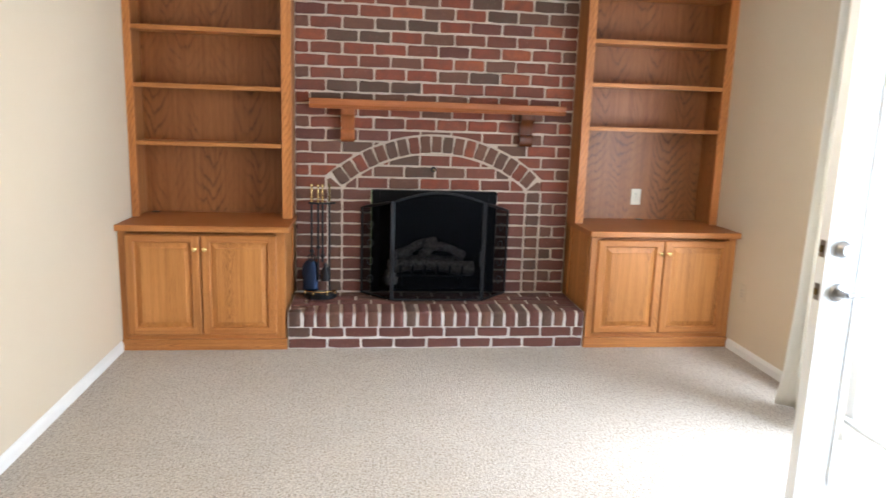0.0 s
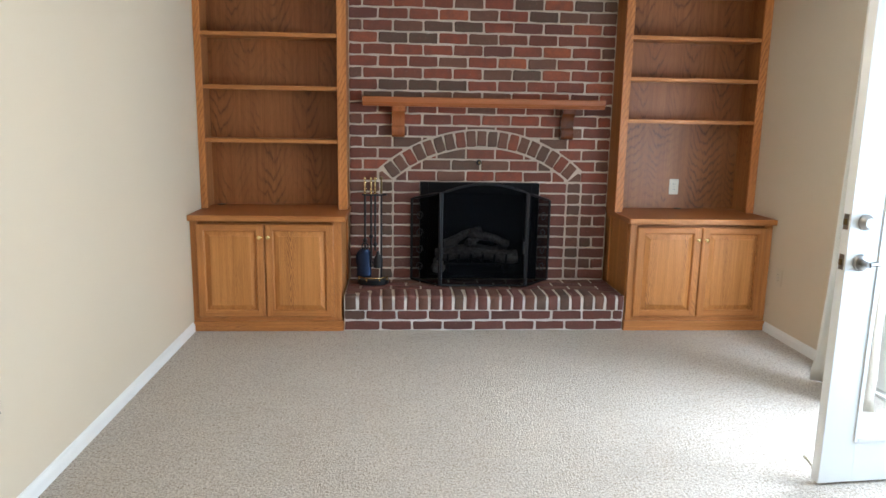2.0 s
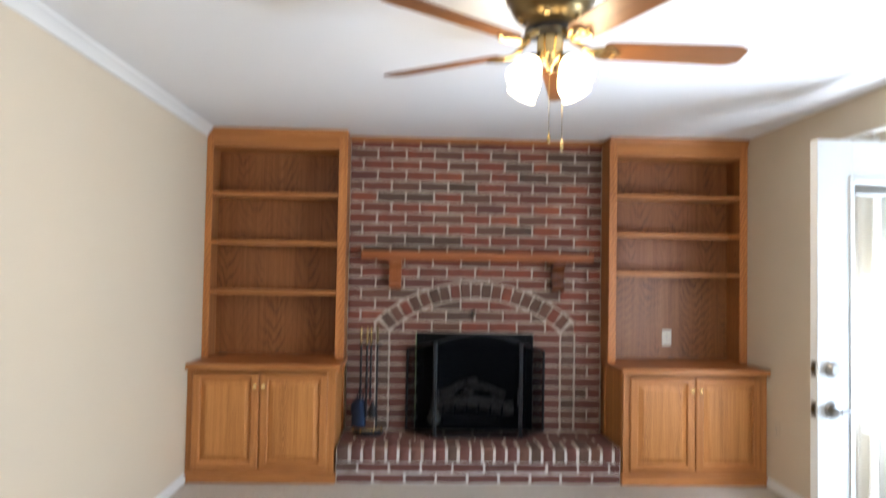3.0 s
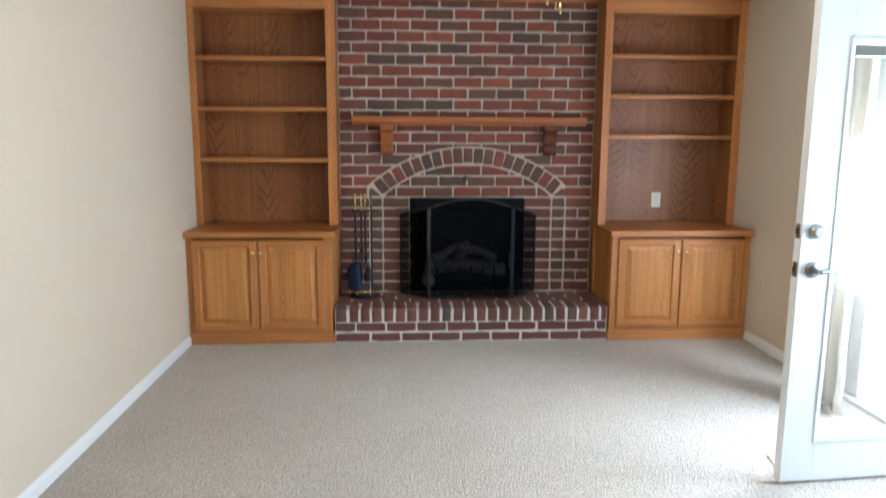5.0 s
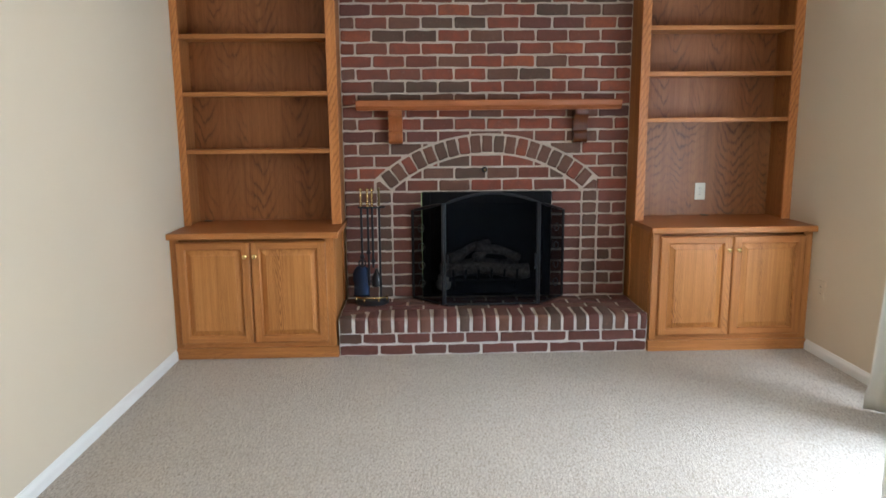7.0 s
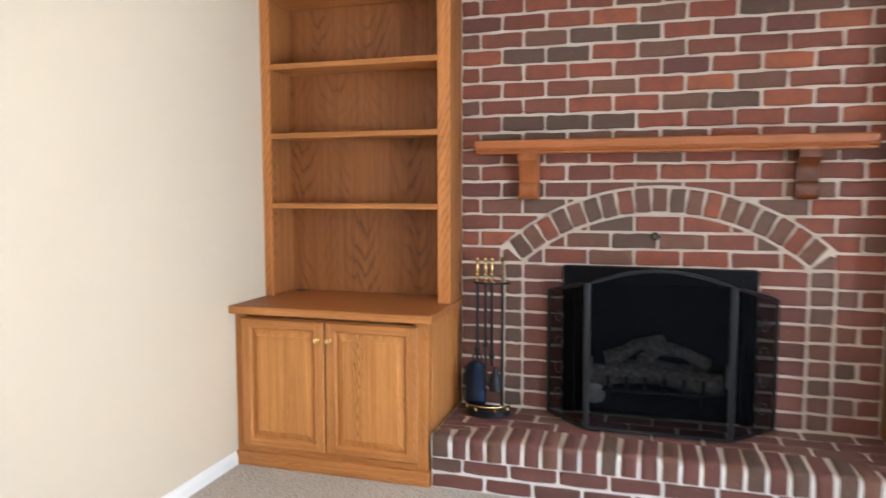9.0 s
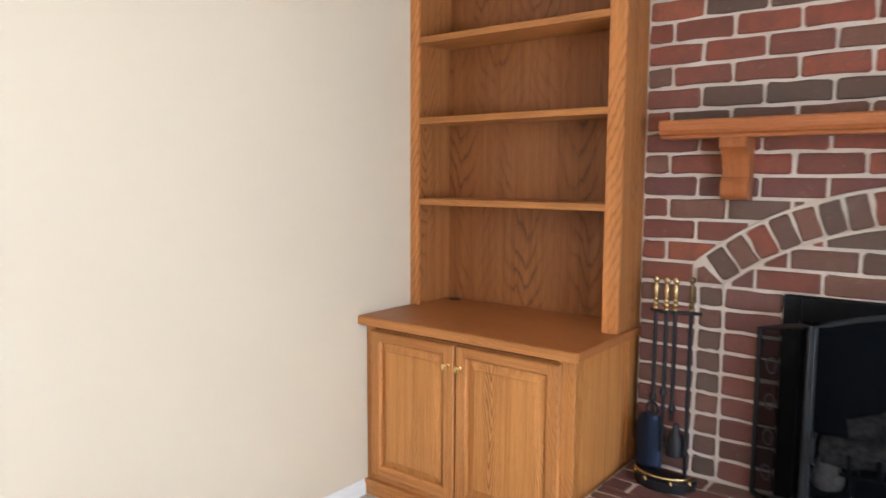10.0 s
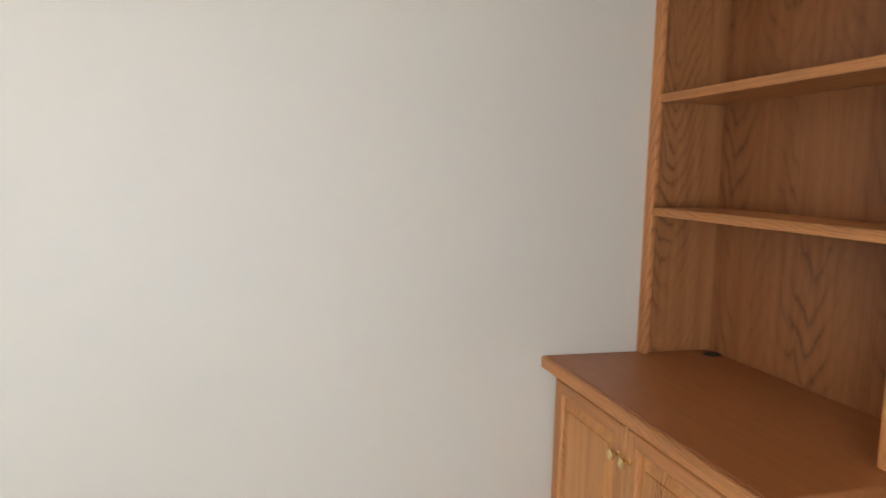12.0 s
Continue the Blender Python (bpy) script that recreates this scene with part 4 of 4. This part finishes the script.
# ---- built-in oak cabinets ----
def cabinet_door(parent, x0, x1, z0, z1, yf, knob_x):
    """Raised-panel door, front face at yf: frame with a moulded lip, panel with a wide bevel."""
    w, r, lip = 0.055, 0.046, 0.007

    def bar(a0, a1, b0, b1, edges):
        """A frame member whose outer edges are rounded over and whose inner edges slope to the panel."""
        lo, hi, bot, top_ = edges
        bm = bmesh.new()
        loops = []
        for y, s in ((yf + 0.019, 0.0), (yf + 0.008, 0.0), (yf + 0.0035, 0.35), (yf + 0.0015, 0.65), (yf, 1.0)):
            loops.append([bm.verts.new(p) for p in ((a0 + lo * s, y, b0 + bot * s), (a1 - hi * s, y, b0 + bot * s), (a1 - hi * s, y, b1 - top_ * s), (a0 + lo * s, y, b1 - top_ * s))])
        for p, q in zip(loops, loops[1:]):
            for i in range(4):
                bm.faces.new((p[i], p[(i + 1) % 4], q[(i + 1) % 4], q[i]))
        bm.faces.new(loops[0])
        bm.faces.new(loops[-1])
        return bm

    d = part("door", bar(x0, x0 + w, z0, z1, (lip, lip, lip, lip)), M["oak_v"], parent)
    part("stile", bar(x1 - w, x1, z0, z1, (lip, lip, lip, lip)), M["oak_v"], d)
    part("rail", bar(x0 + w - lip, x1 - w + lip, z1 - r, z1, (0.0, 0.0, lip, lip)), M["oak_h"], d)
    part("rail", bar(x0 + w - lip, x1 - w + lip, z0, z0 + r, (0.0, 0.0, lip, lip)), M["oak_h"], d)
    a0, a1, b0, b1 = x0 + w - 0.002, x1 - w + 0.002, z0 + r - 0.002, z1 - r + 0.002
    bm = bmesh.new()
    loops = []
    for inset, y in ((0.0, yf + 0.0188), (0.0, yf + 0.0170), (0.006, yf + 0.0170), (0.012, yf + 0.0145), (0.036, yf + 0.0060), (0.0365, yf + 0.0020), (0.038, yf + 0.0014)):
        loops.append([bm.verts.new(p) for p in ((a0 + inset, y, b0 + inset), (a1 - inset, y, b0 + inset), (a1 - inset, y, b1 - inset), (a0 + inset, y, b1 - inset))])
    for p, q in zip(loops, loops[1:]):
        for i in range(4):
            bm.faces.new((p[i], p[(i + 1) % 4], q[(i + 1) % 4], q[i]))
    bm.faces.new(loops[-1])
    bm.faces.new(loops[0])
    part("raised_panel", bm, M["oak_door"], d)
    part("knob", lathe([(0.009, 0.0), (0.0095, 0.002), (0.0055, 0.005), (0.005, 0.012), (0.010, 0.017), (0.0145, 0.022), (0.0140, 0.027), (0.009, 0.031), (0.003, 0.032)],
                       (knob_x, yf, 0.645), Matrix.Rotation(radians(90), 4, 'X'), 20), M["knob_brass"], d, "polished brass knob", True)


def base_cabinet(x0, x1, dx0, dmid, dx1, open_side, label):
    """Carcass from x0 to x1; its free side is at open_side (-1 or 1)."""
    cab = thing("base_cabinet", ((x0 + x1) / 2, 3.95, 0.0), label, "cabinet", "oak base cabinets")
    fy = 3.670
    part("carcass", box(x0, x1, fy + 0.060, BACK - 0.003, 0.0, 0.756, 0.001), M["oak_v"], cab)
    part("face_stile", box(x0, dx0 + 0.012, fy, fy + 0.0185, 0.069, 0.754, 0.002), M["oak_v"], cab)
    part("face_stile", box(dx1 - 0.012, x1, fy, fy + 0.0185, 0.069, 0.754, 0.002), M["oak_v"], cab)
    part("face_stile", box(dmid - 0.022, dmid + 0.022, fy, fy + 0.0185, 0.112, 0.700, 0.002), M["oak_v"], cab)
    part("face_rail", box(dx0 + 0.012, dx1 - 0.012, fy + 0.0005, fy + 0.0185, 0.700, 0.733, 0.002), M["oak_h"], cab)
    part("face_rail", box(dx0 + 0.012, dx1 - 0.012, fy + 0.0005, fy + 0.0185, 0.069, 0.112, 0.002), M["oak_h"], cab)
    px0, px1 = (x0, x1 + 0.012) if open_side > 0 else (x0 - 0.012, x1)
    part("plinth", box(px0, px1, 3.650, fy + 0.019, 0.0, 0.068, 0.004), M["oak_h"], cab)
    sx = px1 if open_side > 0 else px0
    part("side_strip", box(min(sx, sx - open_side * 0.011), max(sx, sx - open_side * 0.011), CHIM - 0.062, CHIM - 0.004, 0.252, 0.754, 0.002), M["oak_v"], cab)
    cabinet_door(cab, dx0, dmid - 0.003, 0.100, 0.729, 3.650, dmid - 0.029)
    cabinet_door(cab, dmid + 0.003, dx1, 0.100, 0.729, 3.650, dmid + 0.029)
    return cab


def worktop(x0, x1, label):
    top = thing("worktop", ((x0 + x1) / 2, 3.93, 0.755), label, "worktop", "oak worktops")
    part("slab", box(x0, x1, 3.632, BACK - 0.003, 0.758, 0.791, 0.002), M["oak_top"], top)
    part("nosing", box(x0, x1, 3.613, 3.6315, 0.754, 0.7915, 0.005), M["oak_h"], top)
    return top


base_cabinet(LEFT + 0.002, -0.303, -1.250, -0.806, -0.352, 1, "honey oak base cabinet with two raised-panel doors beside the hearth")
base_cabinet(1.656, RIGHT - 0.002, 1.702, 2.152, 2.608, -1, "honey oak base cabinet with raised-panel doors by the patio wall")
worktop(LEFT + 0.002, -0.270, "oak worktop with a black cable grommet")
worktop(1.630, RIGHT - 0.002, "oak worktop under the bookcase by the patio wall")
for x in (-1.205, 2.18):
    gr = thing("cable_grommet", (x, 4.188, 0.7915), "black plastic cable grommet in the worktop", "grommet", "cable grommets")
    part("rim", lathe([(0.030, 0.0), (0.030, 0.002), (0.026, 0.004), (0.012, 0.0035)], (x, 4.188, 0.7915), 'Z', 24), M["grommet"], gr, "", True)


def bookcase(x0, x1, in0, in1, shelves, label, low):
    case = thing("bookcase", ((x0 + x1) / 2, 4.1, 0.792), label, "bookcase", "oak bookcases")
    fy, z0, z1 = 3.955, 0.792, TOP - 0.004
    part("side_panel", box(x0, in0 - 0.022, fy + 0.019, BACK - 0.003, z0, z1, 0.001), M["oak_side_shaded"], case)
    part("side_panel", box(in1 + 0.022, x1, fy + 0.019, BACK - 0.003, z0, z1, 0.001), M["oak_side_shaded"], case)
    part("stile", box(x0, in0, fy, fy + 0.0185, z0, z1 - 0.001, 0.002), M["oak_stile"], case)
    part("stile", box(in1, x1, fy, fy + 0.0185, z0, z1 - 0.001, 0.002), M["oak_stile"], case)
    part("header", box(in0, in1, fy + 0.0006, fy + 0.0185, 2.302, z1 - 0.001, 0.002), M["oak_h"], case)
    zs = (z0,) + tuple(z - 0.010 for z in shelves) + (z1 - 0.01,)
    for za, zb in zip(zs, zs[1:]):
        part("back_panel", box(in0 - 0.021, in1 + 0.021, 4.215, 4.228, za, zb - 0.0005), M[low if za == z0 else "oak_panel_shaded"], case, "oak-veneered back panel with flame figure")
    part("top_board", box(in0 - 0.021, in1 + 0.021, fy + 0.020, 4.214, 2.305, 2.325), M["oak_h"], case)
    for z in shelves:
        part("shelf", box(in0 - 0.020, in1 + 0.020, fy + 0.024, 4.214, z - 0.019, z, 0.001), M["oak_h"], case)
        part("shelf_edge", box(in0 + 0.001, in1 - 0.001, fy + 0.006, fy + 0.0235, z - 0.026, z + 0.001, 0.003), M["oak_h"], case)
    prof = [(fy - 0.001, 2.392), (fy - 0.008, 2.392), (fy - 0.012, 2.402), (fy - 0.024, 2.418), (fy - 0.030, 2.428), (fy - 0.030, TOP - 0.004), (fy - 0.001, TOP - 0.004)]
    part("cornice", extrude(prof, x0, x1, 'x'), M["oak_h"], case, "", True)
    return case


bookcase(LEFT + 0.002, -0.283, -1.243, -0.345, (1.274, 1.630, 1.978), "tall honey oak bookcase with three empty shelves standing on the worktop", "oak_panel_shaded")
bookcase(1.628, RIGHT - 0.002, 1.684, 2.598, (1.449, 1.737, 2.018), "tall honey oak bookcase with three empty shelves by the patio wall", "oak_wavy_shaded")


# ---- wall plates ----
def outlet(at, normal, label, finish="plate"):
    ob = thing("wall_outlet", at, label, "outlet", "wall outlets")
    m = Matrix.Translation(at) @ Vector(normal).to_track_quat('Z', 'Y').to_matrix().to_4x4()
    if abs(normal[2]) < 0.5:
        m = Matrix.Translation(at) @ Matrix((Vector((0, 0, 1)).cross(Vector(normal)), Vector((0, 0, 1)), Vector(normal))).transposed().to_4x4()

    def slab(x0, x1, y0, y1, z0, z1, bev):
        bm = box(x0, x1, y0, y1, z0, z1, bev)
        bmesh.ops.transform(bm, matrix=m, verts=bm.verts)
        return bm

    part("cover_plate", slab(-0.036, 0.036, -0.058, 0.058, 0.0, 0.006, 0.003), M[finish], ob)
    for s in (-1, 1):
        part("socket", slab(-0.016, 0.016, s * 0.020 - 0.014, s * 0.020 + 0.014, 0.0055, 0.0085, 0.002), M[finish], ob)
        for k in (-1, 1):
            part("slot", slab(k * 0.006 - 0.0012, k * 0.006 + 0.0012, s * 0.020 - 0.004, s * 0.020 + 0.005, 0.008, 0.0088, 0.0), M["dark_gap"], ob)
    part("screw", slab(-0.003, 0.003, -0.003, 0.003, 0.0055, 0.0075, 0.001), M["nickel"], ob)
    return ob


outlet((LEFT, 1.395, 0.435), (1, 0, 0), "beige double outlet low on the painted wall", "beige_plate")
outlet((RIGHT, 3.53, 0.41), (-1, 0, 0), "beige double outlet low on the wall near the cabinet", "beige_plate")
outlet((2.150, 4.2145, 0.955), (0, -1, 0), "ivory double outlet in the bookcase back panel")

# ---- ceiling fan ----
FCX, FCY, BZ = 0.674, 1.285, 2.199
fan = thing("ceiling_fan", (FCX, FCY, TOP), "brass flush-mount ceiling fan with five wooden blades and lit glass shades", "ceiling fan")
part("canopy", lathe([(0.150, 0.0), (0.164, -0.006), (0.168, -0.016), (0.166, -0.034), (0.158, -0.042), (0.156, -0.062), (0.150, -0.082), (0.138, -0.092), (0.134, -0.112), (0.118, -0.134), (0.098, -0.148), (0.082, -0.154), (0.078, -0.166), (0.060, -0.170)],
                     (FCX, FCY, TOP - 0.001), 'Z', 48), M["antique_brass"], fan, "antique brass motor housing", True)
part("flywheel", lathe([(0.058, 0.0), (0.086, -0.004), (0.088, -0.020), (0.060, -0.026), (0.040, -0.028)], (FCX, FCY, TOP - 0.170), 'Z', 36), M["iron"], fan, "black flywheel under the motor", True)
for k in range(5):
    a = radians(37 + 72 * k)
    part("vent_boss", lathe([(0.012, 0.0), (0.014, 0.004), (0.010, 0.012), (0.004, 0.014)], (FCX + 0.100 * math.cos(a), FCY + 0.100 * math.sin(a), TOP - 0.142), Matrix.Rotation(a, 4, 'Z') @ Matrix.Rotation(radians(140), 4, 'Y'), 14), M["brass"], fan, "", True)
part("switch_housing", lathe([(0.038, 0.0), (0.045, -0.004), (0.045, -0.012), (0.045, -0.018), (0.045, -0.052), (0.047, -0.060), (0.047, -0.070), (0.036, -0.082), (0.020, -0.092), (0.012, -0.098), (0.014, -0.108), (0.006, -0.120)], (FCX, FCY, TOP - 0.198), 'Z', 36), M["brass"], fan, "polished brass switch housing", True)
for k in range(5):
    a = radians(1.6 + 72 * k)
    turn = Matrix.Translation((0, 0, BZ - TOP)) @ Matrix.Rotation(a, 4, 'Z') @ Matrix.Rotation(radians(-12), 4, 'X')
    w0, w1 = 0.054, 0.068
    prof = [(0.185, -w0 + 0.012), (0.200, -w0), (0.630, -w1), (0.655, -w1 + 0.004), (0.684, -w1 + 0.024), (0.684, w1 - 0.024), (0.655, w1 - 0.004), (0.630, w1), (0.200, w0), (0.185, w0 - 0.012)]
    bm = extrude(prof, -0.003, 0.003, 'z')
    bl = part("blade", bm, M["blade"], fan, "brown wooden fan blade")
    bl.matrix_local = turn
    bl.data.transform(Matrix.Translation((FCX, FCY, TOP)))
    bm = tube([(0.075, 0, 0.042), (0.110, 0, 0.016), (0.140, 0.010, -0.006), (0.175, 0.030, -0.010), (0.205, 0.034, -0.010), (0.225, 0.020, -0.010), (0.222, 0.004, -0.010)], [0.011, 0.010, 0.008, 0.007, 0.007, 0.006, 0.005], 8)
    tube([(0.110, 0, 0.016), (0.140, -0.010, -0.006), (0.175, -0.030, -0.010), (0.205, -0.034, -0.010), (0.225, -0.020, -0.010), (0.222, -0.004, -0.010)], [0.010, 0.008, 0.007, 0.007, 0.006, 0.005], 8, bm)
    tube([(0.135, 0, 0.000), (0.170, 0, -0.010), (0.248, 0, -0.009)], [0.008, 0.008, 0.005], 8, bm)
    ir = part("blade_iron", bm, M["brass"], fan, "scrolled brass blade bracket", True)
    ir.matrix_local = turn
    ir.data.transform(Matrix.Translation((FCX, FCY, TOP)))
for k in range(4):
    a = radians(216 + 90 * k)
    ux, uy = math.cos(a), math.sin(a)
    tilt = Matrix.Rotation(a, 4, 'Z') @ Matrix.Rotation(radians(180 - 40), 4, 'Y')
    foot = Vector((FCX + 0.060 * ux, FCY + 0.060 * uy, TOP - 0.282))
    bm = tube([(FCX + 0.030 * ux, FCY + 0.030 * uy, TOP - 0.262), (FCX + 0.048 * ux, FCY + 0.048 * uy, TOP - 0.264), tuple(foot)], 0.009, 10)
    part("lamp_arm", lathe([(0.012, -0.004), (0.020, 0.006), (0.028, 0.016), (0.031, 0.030), (0.027, 0.034)], foot, tilt, 20, bm), M["brass"], fan, "brass lamp holder", True)
    part("shade", lathe([(0.024, 0.026), (0.034, 0.038), (0.046, 0.060), (0.051, 0.082), (0.050, 0.104), (0.056, 0.122), (0.051, 0.121), (0.043, 0.100), (0.034, 0.066), (0.012, 0.050)], foot, tilt, 28), M["lamp_glass"], fan, "lit frosted glass shade", True)
for dx, dy, ln in ((-0.010, -0.046, 0.28), (0.038, -0.030, 0.30)):
    zt = TOP - 0.265
    part("pull_chain", tube([(FCX + dx, FCY + dy, zt), (FCX + dx, FCY + dy, zt - ln)], 0.0012, 6), M["antique_brass"], fan, "brass pull chain")
    part("chain_pull", lathe([(0.002, 0.0), (0.005, -0.006), (0.0065, -0.022), (0.003, -0.030)], (FCX + dx, FCY + dy, zt - ln), 'Z', 12), M["brass"], fan, "", True)
for k in range(4):
    a = radians(216 + 90 * k)
    data = bpy.data.lights.new("fan_bulb", 'POINT')
    data.energy, data.color, data.shadow_soft_size = FAN_WATTS, (1.0, 0.80, 0.55), 0.03
    lamp = new("fan_bulb", data)
    lamp.location = (FCX + 0.165 * math.cos(a), FCY + 0.165 * math.sin(a), TOP - 0.405)

# ---- outside ----
n = Nodes("lawn")
v = n.coords()
M["lawn"] = n.done(n.ramp(n.noise(v, 9.0, 6.0, 0.7), [(0.3, (0.05, 0.08, 0.02)), (0.7, (0.11, 0.14, 0.05))]), 0.9)
bm = bmesh.new()
bmesh.ops.create_grid(bm, x_segments=2, y_segments=2, size=900)
bmesh.ops.translate(bm, verts=bm.verts, vec=(0, 0, -0.17))
structure("ground", bm, M["lawn"], "green lawn around the house", "ground")
structure("patio", box(RIGHT + 0.16, 6.6, -4.0, 7.0, -0.165, -0.04, 0.01), M["concrete"], "pale concrete patio outside the door", "patio")

fence = thing("lattice_fence", (6.3, 2.2, -0.04), "white diagonal lattice fence at the edge of the patio", "fence")
F0, F1, FX = -1.2, 6.8, 6.3
for y in np.arange(F0, F1 + 0.1, 2.0):
    part("post", box(FX - 0.045, FX + 0.045, y - 0.045, y + 0.045, -0.04, 1.85, 0.008), M["lattice"], fence)
for z in (0.08, 1.72):
    part("rail", box(FX - 0.02, FX + 0.02, F0, F1, z, z + 0.08, 0.004), M["lattice"], fence)
for s, x in ((1, FX - 0.006), (-1, FX + 0.006)):
    for i in range(-8, 56):
        p, q = F0 + i * 0.145, F0 + i * 0.145 + s * 1.56
        lo, hi = 0.16, 1.72
        seg = []
        for t in (0.0, 1.0):
            seg.append((p + (q - p) * t, lo + (hi - lo) * t))
        (ya, za), (yb, zb) = seg
        if s < 0:
            ya, yb = ya + 1.56 - 0.4, yb + 1.56 - 0.4
        t0 = max(0.0, (F0 - ya) / (yb - ya) if yb > ya else (F1 - ya) / (yb - ya))
        t1 = min(1.0, (F1 - ya) / (yb - ya) if yb > ya else (F0 - ya) / (yb - ya))
        if t1 - t0 < 0.05:
            continue
        a = Vector((x, ya + (yb - ya) * t0, za + (zb - za) * t0))
        b = Vector((x, ya + (yb - ya) * t1, za + (zb - za) * t1))
        d = (b - a).normalized()
        w = Vector((0, -d.z, d.y)) * 0.019
        th = Vector((0.005, 0, 0))
        bm = bmesh.new()
        vs = [bm.verts.new(pp) for pp in (a - w - th, a + w - th, b + w - th, b - w - th, a - w + th, a + w + th, b + w + th, b - w + th)]
        for f in ((0, 1, 2, 3), (4, 5, 6, 7), (0, 1, 5, 4), (1, 2, 6, 5), (2, 3, 7, 6), (3, 0, 4, 7)):
            bm.faces.new([vs[j] for j in f])
        part("slat", bm, M["lattice"], fence)


def shrub(at, height, spread, count, seed):
    r = random.Random(seed)
    ob = thing("shrub", at, "leafy green garden shrub behind the lattice", "shrub", "garden shrubs")
    bm = bmesh.new()
    for k in range(6):
        a = r.uniform(0, 6.28)
        tip = Vector(at) + Vector((math.cos(a) * spread * 0.5, math.sin(a) * spread * 0.5, height * r.uniform(0.55, 0.9)))
        mid = Vector(at).lerp(tip, 0.5) + Vector((r.uniform(-.1, .1), r.uniform(-.1, .1), 0.1))
        tube([Vector(at) - Vector((0, 0, 0.08)), mid, tip], [0.025, 0.016, 0.006], 6, bm)
    part("trunk", bm, M["blade"], ob)
    verts, faces = [], []
    for _ in range(count):
        a, q = r.uniform(0, 6.28), math.sqrt(r.random())
        h = r.uniform(0.12, 1.0)
        rad = spread * (0.55 + 0.45 * math.sin(h * 3.0)) * q * (0.8 + 0.3 * math.sin(3 * a + seed))
        c = Vector(at) + Vector((math.cos(a) * rad, math.sin(a) * rad, h * height))
        u = Vector((r.uniform(-1, 1), r.uniform(-1, 1), r.uniform(-0.6, 0.6))).normalized()
        w = u.orthogonal().normalized() * r.uniform(0.018, 0.03)
        ln = r.uniform(0.05, 0.09)
        i = len(verts)
        verts += [tuple(c), tuple(c + u * ln * 0.5 + w), tuple(c + u * ln), tuple(c + u * ln * 0.5 - w)]
        faces.append((i, i + 1, i + 2, i + 3))
    me = bpy.data.meshes.new("crown")
    me.from_pydata([(x - at[0], y - at[1], z - at[2]) for x, y, z in verts], [], faces)
    me.materials.append(M["leaf"])
    cr = new("crown", me)
    cr.parent = ob


for i, (y, h) in enumerate(((0.6, 1.5), (2.1, 1.9), (3.3, 2.6), (4.4, 2.0), (5.6, 2.8), (6.9, 2.2))):
    shrub((7.15 + 0.25 * (i % 2), y, -0.17), h, 0.75, 2200, i + 3)
